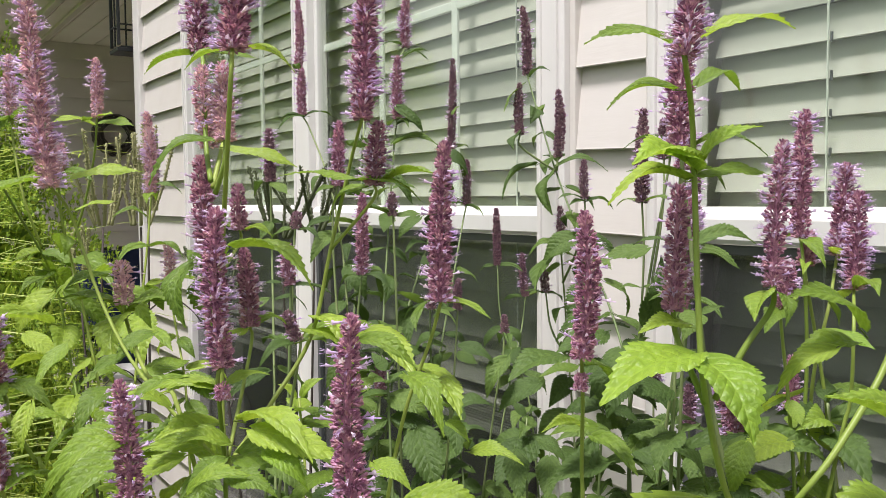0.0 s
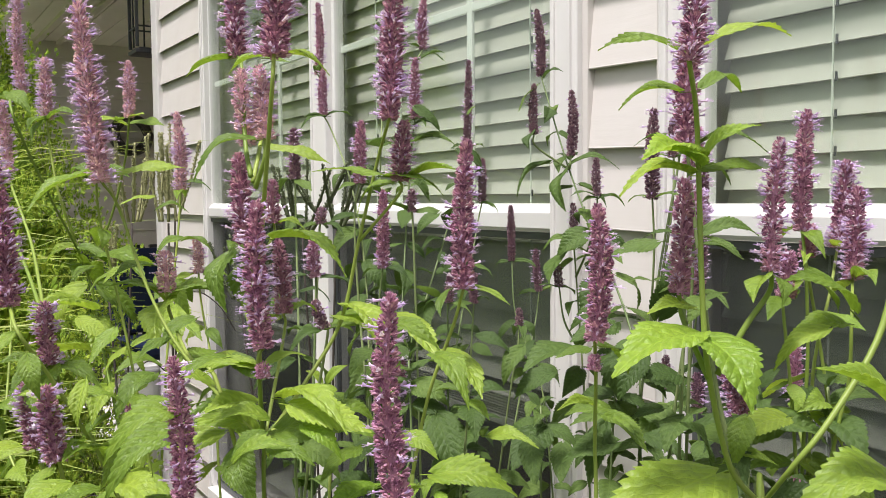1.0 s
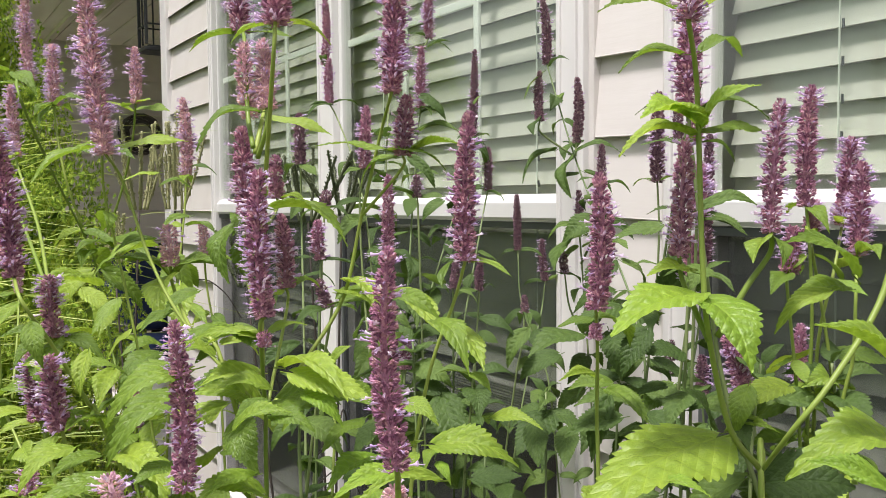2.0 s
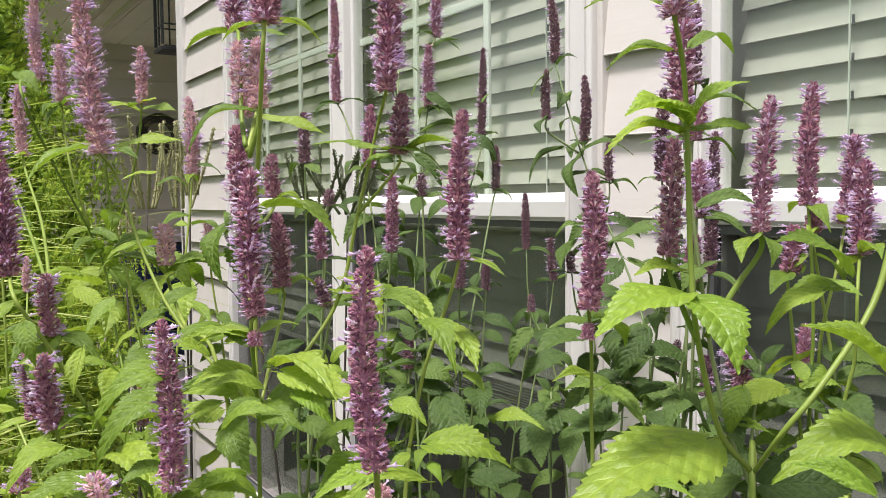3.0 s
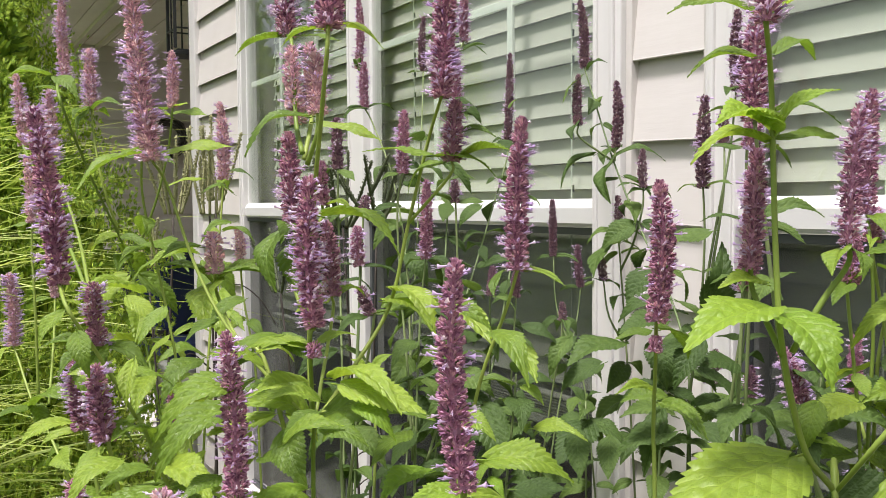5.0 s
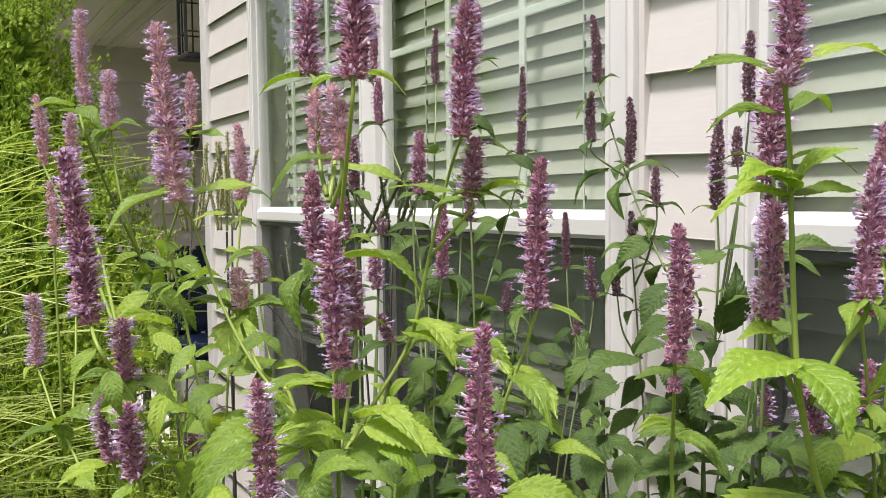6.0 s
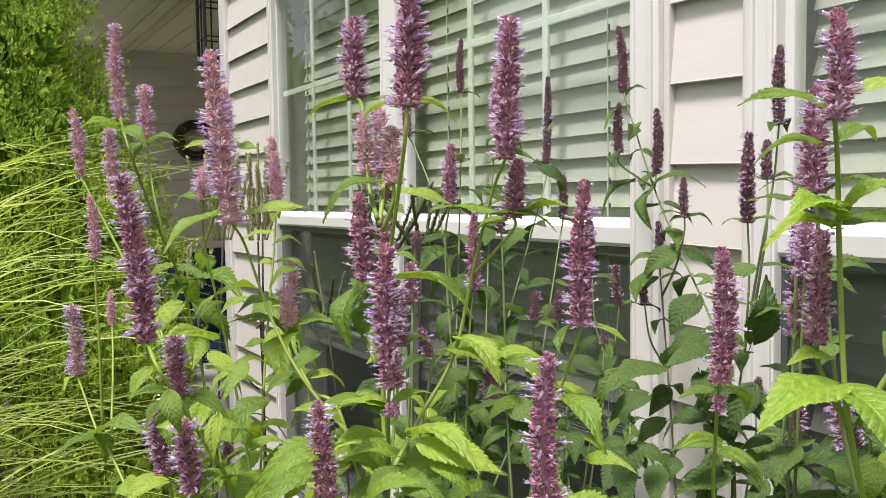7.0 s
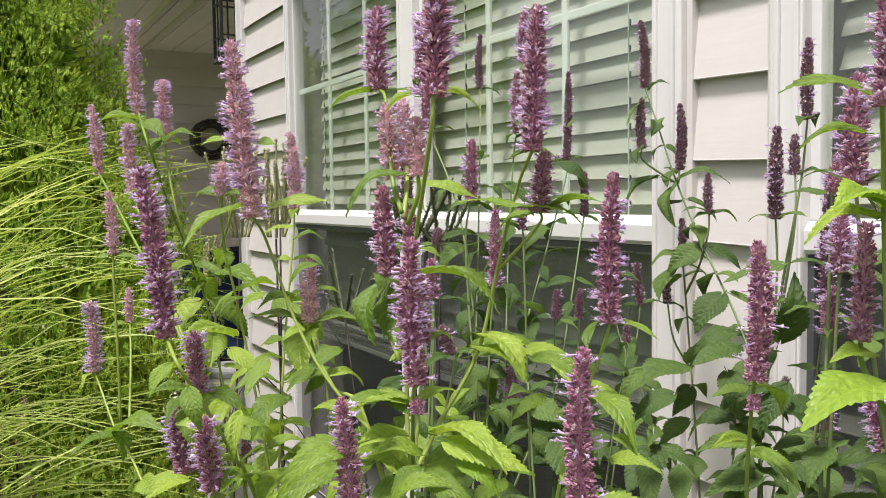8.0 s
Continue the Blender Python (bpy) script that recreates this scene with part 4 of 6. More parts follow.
leafy(p, line, 3, 0.046, .058, tone="bright")
line = [(0.568, -0.774, 0.091), (0.570, -0.776, 0.074), (0.552, -0.772, 0.042), (0.500, -0.759, -0.039), (0.494, -0.759, -0.125), (0.512, -0.764, -0.163)]
stem(p, line, .0014, .0020, "bright")
line = [(0.509, -0.661, 0.062), (0.476, -0.653, 0.034), (0.463, -0.664, -0.030), (0.453, -0.676, -0.094), (0.463, -0.714, -0.139), (0.512, -0.764, -0.163)]
stem(p, line, .0014, .0020, "bright")
line = [(0.428, -0.847, 0.017), (0.408, -0.831, -0.002), (0.431, -0.818, -0.060), (0.465, -0.802, -0.106), (0.512, -0.764, -0.163)]
stem(p, line, .0011, .0015, "bright")
line = [(0.453, -0.752, -0.035), (0.471, -0.764, -0.055), (0.495, -0.765, -0.085)]
stem(p, line, .0014, .0020, "bright")
line = [(0.425, -0.745, 0.112), (0.455, -0.753, 0.099), (0.478, -0.760, 0.044), (0.509, -0.768, 0.019)]
stem(p, line, .0014, .0020, "bright")
line = [(0.462, -0.741, 0.053), (0.492, -0.755, 0.038), (0.510, -0.767, 0.015)]
stem(p, line, .0014, .0020, "bright")
line = [(0.531, -0.766, 0.043), (0.532, -0.767, 0.030), (0.520, -0.769, 0.011)]
stem(p, line, .0014, .0020, "bright")
leaf(p, (0.534, -0.764, 0.096), (0.531, -0.790, 0.084), .55, 20, "bright")
leaf(p, (0.536, -0.762, 0.094), (0.555, -0.730, 0.087), .45, -10, "bright")
leaf(p, (0.495, -0.758, 0.044), (0.492, -0.805, 0.028), .42, 10, "bright")
leaf(p, (0.500, -0.750, 0.040), (0.522, -0.715, 0.030), .36, 0, "bright")
leaf(p, (0.522, -0.759, -0.023), (0.567, -0.725, -0.041), .5, -25, "bright")
leaf(p, (0.470, -0.769, -0.034), (0.490, -0.789, -0.068), .7, 30, "bright")
leaf(p, (0.486, -0.658, 0.022), (0.460, -0.701, 0.027), .28, 0, "bright")
leaf(p, (0.489, -0.652, 0.020), (0.512, -0.615, 0.011), .3, 0, "bright")
leaf(p, (0.457, -0.680, -0.090), (0.510, -0.670, -0.099), .62, -20, "bright")
leaf(p, (0.440, -0.670, -0.098), (0.436, -0.598, -0.098), .5, 0, "bright")
leaf(p, (0.530, -0.775, -0.107), (0.508, -0.812, -0.104), .28, 0, "bright")
leaf(p, (0.533, -0.770, -0.105), (0.545, -0.748, -0.096), .5, 0, "bright")
leaf(p, (0.530, -0.760, -0.150), (0.589, -0.719, -0.142), .5, 15, "bright")
leaf(p, (0.496, -0.761, -0.162), (0.502, -0.806, -0.138), .6, -20, "bright")
leaf(p, (0.498, -0.777, -0.168), (0.532, -0.781, -0.194), .7, 30, "bright")
leaf(p, (0.399, -0.845, 0.023), (0.418, -0.896, 0.000), .48, 20, "bright")
leaf(p, (0.405, -0.833, 0.023), (0.429, -0.789, 0.030), .34, 0, "bright")
leaf(p, (0.459, -0.741, -0.036), (0.493, -0.767, -0.076), .75, 30, "bright")
leaf(p, (0.503, -0.796, -0.111), (0.538, -0.773, -0.101), .4, 0, "bright")
leaf(p, (0.545, -0.763, -0.126), (0.607, -0.748, -0.131), .46, -15, "bright", lean=0.8)
leaf(p, (0.454, -0.672, -0.082), (0.506, -0.664, -0.105), .6, -20, "bright")
leaf(p, (0.472, -0.641, -0.093), (0.542, -0.640, -0.110), .5, -10, "bright")
leaf(p, (0.535, -0.798, -0.097), (0.542, -0.829, -0.103), .4, 10, "bright")
leaf(p, (0.521, -0.699, -0.174), (0.545, -0.738, -0.183), .5, 10, "bright", lean=1.3)
leaf(p, (0.547, -0.697, -0.197), (0.566, -0.744, -0.203), .55, 10, "fresh", lean=1.3)
leaf(p, (0.694, -0.740, -0.165), (0.690, -0.786, -0.167), .32, 0, "bright", lean=.8)
leaf(p, (0.463, -0.755, -0.158), (0.477, -0.808, -0.145), .6, 0, "bright", lean=1.4)
leaf(p, (0.408, -0.811, -0.181), (0.450, -0.859, -0.192), .48, 10, "bright", lean=1.4)
leaf(p, (0.437, -0.843, -0.197), (0.493, -0.828, -0.205), .6, -10, "bright", lean=1.4)
leaf(p, (0.554, -0.784, -0.203), (0.563, -0.826, -0.185), .5, 0, "bright", lean=1.3)
leaf(p, (0.538, -0.827, -0.138), (0.546, -0.879, -0.162), 0.5, 0, "bright", lean=1.3)
leaf(p, (0.509, -0.768, -0.135), (0.510, -0.808, -0.137), .6, 0, "bright", lean=1.3)
leaf(p, (0.185, -0.729, -0.103), (0.227, -0.740, -0.142), .8, 0, "bright", lean=1.5)
leaf(p, (0.257, -0.771, -0.157), (0.281, -0.813, -0.177), .6, 0, "bright", lean=1.4)
line = [(0.353, -0.670, -0.189), (0.354, -0.674, -0.234), (0.357, -0.674, -0.284), (0.377, -0.672, -0.634), (0.392, -0.671, -0.984), (0.392, -0.671, -1.370)]
stem(p, line, .0013, .0022, "dark")
shoot_tip(p, line[0], 11, "dark")
leafy(p, line, 11, 0.046, .052, tone="dark")
line = [(0.292, -0.615, -0.179), (0.316, -0.621, -0.240), (0.335, -0.634, -0.297), (0.430, -0.697, -0.647), (0.505, -0.747, -0.997), (0.505, -0.747, -1.370)]
stem(p, line, .0014, .0021, "bright")
shoot_tip(p, line[0], 12, "bright")
leafy(p, line, 12, 0.046, .058, tone="bright")
spike(p, (0.437, -0.717, -0.085), (0.433, -0.719, -0.028), 0.01, "mid", 0.15)
bracts(p, (0.437, -0.717, -0.085), 70, "bright")
line = [(0.437, -0.717, -0.085), (0.438, -0.717, -0.100), (0.512, -0.764, -0.163)]
stem(p, line, .0012, .0016, "bright")
spike(p, (0.414, -0.714, -0.015), (0.415, -0.715, 0.020), 0.009, "mid", 0.12)
bracts(p, (0.414, -0.714, -0.015), 71, "bright")
line = [(0.414, -0.714, -0.015), (0.413, -0.714, -0.024), (0.500, -0.759, -0.039)]
stem(p, line, .0012, .0016, "bright")
spike(p, (0.491, -0.642, 0.017), (0.497, -0.641, 0.062), 0.01, "mid", 0.15)
bracts(p, (0.491, -0.642, 0.017), 72, "bright")
line = [(0.491, -0.642, 0.017), (0.490, -0.643, 0.006), (0.463, -0.664, -0.030)]
stem(p, line, .0012, .0016, "bright")
leaf(p, (0.534, -0.770, -0.141), (0.529, -0.804, -0.135), 0.6, 0, "bright", lean=1.0)
leaf(p, (0.566, -0.765, -0.126), (0.606, -0.731, -0.137), 0.5, 0, "bright", lean=1.0)
leaf(p, (0.573, -0.761, -0.138), (0.600, -0.748, -0.150), 0.6, 0, "fresh", lean=1.0)
leaf(p, (0.568, -0.804, -0.155), (0.590, -0.779, -0.141), 0.6, 0, "bright", lean=0.8)
leaf(p, (0.550, -0.837, -0.143), (0.572, -0.824, -0.151), 0.6, 0, "bright", lean=1.0)
leaf(p, (0.439, -0.806, -0.097), (0.445, -0.831, -0.107), 0.5, 0, "bright", lean=1.0)
leaf(p, (0.494, -0.794, -0.122), (0.491, -0.825, -0.108), 0.5, 0, "bright", lean=0.8)
leaf(p, (0.553, -0.779, -0.144), (0.559, -0.803, -0.152), 0.62, 0, "bright", lean=1.1)
leaf(p, (0.576, -0.784, -0.148), (0.601, -0.767, -0.152), 0.6, 0, "bright", lean=1.0)
leaf(p, (0.514, -0.785, -0.100), (0.537, -0.774, -0.113), 0.6, 0, "bright", lean=1.0)
leaf(p, (0.443, -0.789, -0.083), (0.448, -0.815, -0.094), 0.6, 0, "bright", lean=1.0)

p = hyssop("anise hyssop stalk with a tall mauve spike and small bract leaves", None)
spike(p, (0.564, -0.634, -0.061), (0.561, -0.628, 0.043), .011, "mid", .14)
line = [(0.564, -0.634, -0.061), (0.553, -0.636, -0.089), (0.538, -0.647, -0.138), (0.526, -0.654, -0.197), (0.526, -0.659, -0.238), (0.523, -0.694, -0.588), (0.522, -0.723, -0.938), (0.522, -0.723, -1.370)]
stem(p, line, .0014, .0021, "bright")
leafy(p, line, 13, 0.046, .058, tone="bright")
leaf(p, (0.552, -0.635, -0.062), (0.563, -0.656, -0.076), .55, 40, "bright")
leaf(p, (0.557, -0.627, -0.062), (0.589, -0.612, -0.069), .3, 0, "bright")
leaf(p, (0.516, -0.622, -0.115), (0.583, -0.630, -0.131), .5, -25, "bright")
leaf(p, (0.634, -0.702, -0.091), (0.678, -0.708, -0.104), .5, -10, "bright", lean=1.2)
line = [(0.332, -0.470, -0.188), (0.332, -0.477, -0.257), (0.332, -0.485, -0.326), (0.333, -0.516, -0.676), (0.333, -0.541, -1.026), (0.333, -0.541, -1.370)]
stem(p, line, .0013, .0022, "dark")
shoot_tip(p, line[0], 14, "dark")
leafy(p, line, 14, 0.046, .052, tone="dark")
line = [(0.281, -0.513, -0.167), (0.304, -0.524, -0.245), (0.326, -0.534, -0.318), (0.409, -0.574, -0.668), (0.476, -0.606, -1.018), (0.476, -0.606, -1.370)]
stem(p, line, .0013, .0022, "dark")
shoot_tip(p, line[0], 15, "dark")
leafy(p, line, 15, 0.046, .052, tone="dark")
leaf(p, (0.316, -0.500, -0.222), (0.362, -0.507, -0.269), .7, 0, "dark", lean=1.4)
leaf(p, (0.345, -0.455, -0.243), (0.401, -0.438, -0.239), .42, 0, "bright", lean=1.2)
leaf(p, (0.584, -0.672, -0.182), (0.624, -0.634, -0.184), 0.6, 0, "bright", lean=1.4)
leaf(p, (0.587, -0.677, -0.184), (0.597, -0.689, -0.190), 0.6, 0, "bright", lean=0.8)
leaf(p, (0.591, -0.675, -0.192), (0.608, -0.676, -0.199), 0.55, 0, "fresh", lean=1.0)
leaf(p, (0.559, -0.626, -0.144), (0.578, -0.622, -0.152), 0.6, 0, "bright", lean=1.0)
leaf(p, (0.608, -0.701, -0.178), (0.616, -0.718, -0.187), 0.5, 0, "bright", lean=1.0)
leaf(p, (0.536, -0.679, -0.086), (0.570, -0.658, -0.098), 0.5, 0, "bright", lean=1.2)
leaf(p, (0.625, -0.719, -0.139), (0.650, -0.711, -0.146), 0.6, 0, "bright", lean=1.0)
leaf(p, (0.535, -0.672, -0.113), (0.536, -0.699, -0.126), 0.55, 0, "bright", lean=1.0)

p = hyssop("anise hyssop stalk with one dense purple spike", None)
spike(p, (0.660, -0.598, -0.088), (0.657, -0.593, -0.003), .0105, "mid", .1)
spike(p, (0.660, -0.599, -0.107), (0.660, -0.598, -0.097), .0062, "mid", .2)
line = [(0.660, -0.598, -0.088), (0.637, -0.576, -0.122), (0.624, -0.565, -0.172), (0.627, -0.566, -0.226), (0.641, -0.574, -0.576), (0.652, -0.580, -0.926), (0.652, -0.580, -1.370)]
stem(p, line, .0014, .0021, "bright")
leafy(p, line, 16, 0.046, .058, tone="bright")
leaf(p, (0.641, -0.586, -0.097), (0.638, -0.612, -0.100), .5, 0, "bright")
leaf(p, (0.645, -0.580, -0.097), (0.635, -0.540, -0.115), .5, 0, "bright")
leaf(p, (0.598, -0.530, -0.161), (0.643, -0.533, -0.174), .5, -10, "bright", lean=1.4)
leaf(p, (0.622, -0.565, -0.142), (0.625, -0.599, -0.139), .38, 0, "bright", lean=1.2)

p = hyssop("tall anise hyssop stalk forking low, with bright crinkled leaves", None)
spike(p, (0.777, -0.644, 0.069), (0.775, -0.641, 0.125), 0.0086, "mid", .3)
spike(p, (0.748, -0.618, -0.049), (0.747, -0.613, 0.013), 0.0080, "mid", .12)
spike(p, (0.783, -0.588, -0.036), (0.783, -0.581, 0.034), 0.0074, "mid", .2)
line = [(0.777, -0.644, 0.069), (0.764, -0.624, 0.047), (0.760, -0.617, 0.014), (0.764, -0.618, -0.051), (0.767, -0.616, -0.091), (0.769, -0.601, -0.142), (0.767, -0.573, -0.170), (0.774, -0.581, -0.186), (0.902, -0.712, -0.559), (1.005, -0.818, -0.909), (1.005, -0.818, -1.370)]
stem(p, line, .0015, .0023, "bright")
leafy(p, line[7:], 17, 0.06, .07)
line = [(0.767, -0.573, -0.170), (0.792, -0.580, -0.140), (0.801, -0.562, -0.116), (0.802, -0.521, -0.077), (0.801, -0.500, -0.036)]
stem(p, line, .0015, .0023, "bright")
line = [(0.748, -0.618, -0.049), (0.746, -0.614, -0.061), (0.757, -0.616, -0.077), (0.767, -0.616, -0.093)]
stem(p, line, .0014, .0020, "bright")
line = [(0.783, -0.588, -0.036), (0.782, -0.587, -0.047), (0.776, -0.598, -0.065), (0.769, -0.612, -0.091)]
stem(p, line, .0014, .0020, "bright")
leaf(p, (0.756, -0.626, 0.077), (0.733, -0.661, 0.085), .3, 0, "bright")
leaf(p, (0.763, -0.615, 0.081), (0.786, -0.578, 0.092), .36, 0, "bright")
leaf(p, (0.744, -0.614, 0.059), (0.726, -0.642, 0.053), .32, 0, "bright")
leaf(p, (0.750, -0.603, 0.061), (0.750, -0.570, 0.069), .5, 0, "bright")
leaf(p, (0.761, -0.614, 0.019), (0.786, -0.605, 0.041), .6, -10, "fresh", lean=1.5)
leaf(p, (0.759, -0.618, 0.020), (0.770, -0.668, 0.023), .6, 10, "fresh", lean=1.5)
leaf(p, (0.766, -0.625, 0.020), (0.772, -0.648, 0.029), .8, 0, "fresh", lean=1.3)
leaf(p, (0.758, -0.620, 0.014), (0.751, -0.665, 0.008), .40, 10, "bright")
leaf(p, (0.761, -0.614, 0.017), (0.767, -0.569, 0.020), .28, 0, "bright")
leaf(p, (0.763, -0.621, -0.070), (0.765, -0.683, -0.080), .58, 10, "fresh", 0, 1.1)
leaf(p, (0.765, -0.618, -0.072), (0.806, -0.628, -0.098), .85, -15, "fresh", 2, 1.2)
leaf(p, (0.759, -0.601, -0.149), (0.764, -0.699, -0.163), .58, 5, "bright", 3, 1.5)
leaf(p, (0.848, -0.571, -0.110), (0.834, -0.620, -0.074), .5, 15, "bright")
leaf(p, (0.837, -0.558, -0.142), (0.826, -0.623, -0.136), .6, 0, "bright")
leaf(p, (0.733, -0.505, -0.137), (0.730, -0.545, -0.143), .6, 10, "bright", lean=1.4)
leaf(p, (0.787, -0.529, -0.070), (0.779, -0.574, -0.079), .4, 0, "bright", lean=1.2)
leaf(p, (0.642, -0.479, -0.026), (0.664, -0.442, -0.022), .5, 0, "dark", lean=1.2)
leaf(p, (0.721, -0.561, -0.156), (0.725, -0.587, -0.128), .6, 0, "dark", lean=1.2)
leaf(p, (0.715, -0.538, -0.164), (0.748, -0.534, -0.155), .4, 0, "bright", lean=1)
leaf(p, (0.694, -0.413, -0.218), (0.694, -0.450, -0.196), .6, 0, "dark", lean=1)
line = [(0.642, -0.414, -0.146), (0.641, -0.421, -0.196), (0.642, -0.425, -0.247), (0.649, -0.446, -0.597), (0.654, -0.462, -0.947), (0.654, -0.462, -1.370)]
stem(p, line, .0013, .0022, "dark")
shoot_tip(p, line[0], 21, "dark")
leafy(p, line, 21, 0.046, .052, tone="dark")
line = [(0.658, -0.348, -0.150), (0.663, -0.346, -0.202), (0.665, -0.348, -0.254), (0.677, -0.359, -0.604), (0.687, -0.368, -0.954), (0.687, -0.368, -1.370)]
stem(p, line, .0013, .0022, "dark")
shoot_tip(p, line[0], 22, "dark")
leafy(p, line, 22, 0.046, .052, tone="dark")
leaf(p, (0.781, -0.587, -0.040), (0.789, -0.610, -0.050), .7, 30, "bright")
leaf(p, (0.783, -0.585, -0.040), (0.798, -0.594, -0.050), .7, -30, "bright")
leaf(p, (0.794, -0.533, -0.060), (0.792, -0.582, -0.035), .4, 0, "bright")
leaf(p, (0.749, -0.609, -0.058), (0.749, -0.642, -0.056), .5, 0, "bright")
leaf(p, (0.729, -0.537, -0.134), (0.733, -0.554, -0.158), 0.65, 0, "bright", lean=1.2)
leaf(p, (0.863, -0.614, -0.146), (0.841, -0.637, -0.134), 0.5, 0, "fresh", lean=1.3)
leaf(p, (0.770, -0.658, -0.161), (0.796, -0.647, -0.158), 0.35, 0, "fresh", lean=1.0)
leaf(p, (0.768, -0.517, -0.066), (0.792, -0.515, -0.072), 0.45, 0, "fresh", lean=0.8)
leaf(p, (0.794, -0.554, -0.069), (0.779, -0.581, -0.085), 0.42, 0, "bright", lean=1.2)

p = hyssop("anise hyssop stalk with a slender purple spike beside the window", None)
spike(p, (0.637, -0.354, -0.025), (0.635, -0.346, 0.072), .0105, "mid", .15)
bracts(p, (0.637, -0.354, -0.025), 3, "bright")
line = [(0.637, -0.354, -0.025), (0.652, -0.370, -0.056), (0.650, -0.363, -0.120), (0.645, -0.360, -0.205), (0.630, -0.353, -0.555), (0.619, -0.347, -0.905), (0.619, -0.347, -1.370)]
stem(p, line, .0014, .0021, "bright")
leafy(p, line, 23, 0.046, .058, tone="bright")

p = hyssop("anise hyssop stalk with a purple spike leaning over", None)
spike(p, (0.631, -0.297, -0.042), (0.632, -0.287, 0.032), .0105, "mid", .2)
bracts(p, (0.631, -0.297, -0.042), 4, "bright")
line = [(0.631, -0.297, -0.042), (0.645, -0.328, -0.078), (0.641, -0.341, -0.133), (0.636, -0.339, -0.211), (0.616, -0.333, -0.561), (0.601, -0.328, -0.911), (0.601, -0.328, -1.370)]
stem(p, line, .0014, .0021, "bright")
leafy(p, line, 24, 0.046, .058, tone="bright")

p = hyssop("anise hyssop stalk with a short thick purple spike", None)
spike(p, (0.663, -0.325, -0.064), (0.662, -0.318, 0.009), .0105, "mid", .25)
bracts(p, (0.663, -0.325, -0.064), 5, "bright")
spike(p, (0.569, -0.264, -0.188), (0.567, -0.261, -0.136), .0095, "mid", .2)
bracts(p, (0.569, -0.264, -0.188), 6, "bright")
line = [(0.663, -0.325, -0.064), (0.685, -0.360, -0.089), (0.680, -0.355, -0.144), (0.670, -0.359, -0.199), (0.615, -0.381, -0.549), (0.572, -0.399, -0.899), (0.537, -0.413, -1.249), (0.537, -0.413, -1.370)]
stem(p, line, .0014, .0021, "bright")
leafy(p, line, 25, 0.046, .058, tone="bright")
line = [(0.569, -0.264, -0.188), (0.600, -0.301, -0.205), (0.615, -0.301, -0.248)]
stem(p, line, .0014, .0020, "bright")
spike(p, (0.641, -0.380, -0.077), (0.642, -0.377, -0.041), 0.0105, "mid", 0.2)
bracts(p, (0.641, -0.380, -0.077), 61, "bright")
line = [(0.641, -0.380, -0.077), (0.640, -0.381, -0.086), (0.646, -0.372, -0.197), (0.653, -0.361, -0.427), (0.665, -0.341, -0.900), (0.665, -0.341, -1.370)]
stem(p, line, .0013, .0021, "bright")
leafy(p, line, 261, 0.05, .050, tone="bright", bare=0.05)
spike(p, (0.641, -0.353, -0.047), (0.642, -0.352, -0.021), 0.0095, "mid", 0.15)
bracts(p, (0.641, -0.353, -0.047), 62, "bright")
line = [(0.641, -0.353, -0.047), (0.641, -0.353, -0.054), (0.653, -0.339, -0.167), (0.671, -0.318, -0.397), (0.700, -0.282, -0.900), (0.700, -0.282, -1.370)]
stem(p, line, .0013, .0021, "bright")
leafy(p, line, 262, 0.05, .050, tone="bright", bare=0.05)
spike(p, (0.698, -0.449, -0.226), (0.695, -0.440, -0.197), 0.0095, "mid", 0.25)
bracts(p, (0.698, -0.449, -0.226), 63, "bright")
line = [(0.698, -0.449, -0.226), (0.699, -0.451, -0.233), (0.708, -0.435, -0.346), (0.722, -0.415, -0.576), (0.746, -0.381, -0.900), (0.746, -0.381, -1.370)]
stem(p, line, .0013, .0021, "bright")
leafy(p, line, 263, 0.05, .050, tone="bright", bare=0.05)

p = hyssop("anise hyssop with slim purple spikes close to the wall, leaves coloured for shade", None)
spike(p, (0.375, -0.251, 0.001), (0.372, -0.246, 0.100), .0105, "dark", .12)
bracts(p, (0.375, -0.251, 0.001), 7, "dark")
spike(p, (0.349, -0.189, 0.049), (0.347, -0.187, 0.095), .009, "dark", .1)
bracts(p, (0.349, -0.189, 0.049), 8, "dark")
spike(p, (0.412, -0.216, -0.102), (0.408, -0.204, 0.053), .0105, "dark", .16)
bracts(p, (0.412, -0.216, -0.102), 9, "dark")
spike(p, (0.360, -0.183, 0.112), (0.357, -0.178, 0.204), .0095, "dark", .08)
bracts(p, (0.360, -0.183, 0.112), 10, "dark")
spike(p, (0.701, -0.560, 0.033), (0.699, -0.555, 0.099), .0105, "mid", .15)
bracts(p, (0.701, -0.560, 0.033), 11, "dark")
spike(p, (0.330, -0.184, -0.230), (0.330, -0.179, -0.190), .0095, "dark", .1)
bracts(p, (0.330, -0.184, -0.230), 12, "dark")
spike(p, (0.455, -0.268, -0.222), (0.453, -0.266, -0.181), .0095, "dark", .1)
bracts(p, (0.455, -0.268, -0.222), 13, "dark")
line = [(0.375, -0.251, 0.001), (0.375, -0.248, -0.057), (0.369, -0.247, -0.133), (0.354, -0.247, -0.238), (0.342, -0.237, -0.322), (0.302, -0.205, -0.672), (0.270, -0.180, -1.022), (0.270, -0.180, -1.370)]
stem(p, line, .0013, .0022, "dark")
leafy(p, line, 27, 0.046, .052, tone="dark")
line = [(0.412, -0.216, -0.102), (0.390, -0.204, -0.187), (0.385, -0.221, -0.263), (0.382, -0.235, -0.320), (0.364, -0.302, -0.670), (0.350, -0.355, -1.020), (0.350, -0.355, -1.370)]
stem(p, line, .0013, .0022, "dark")
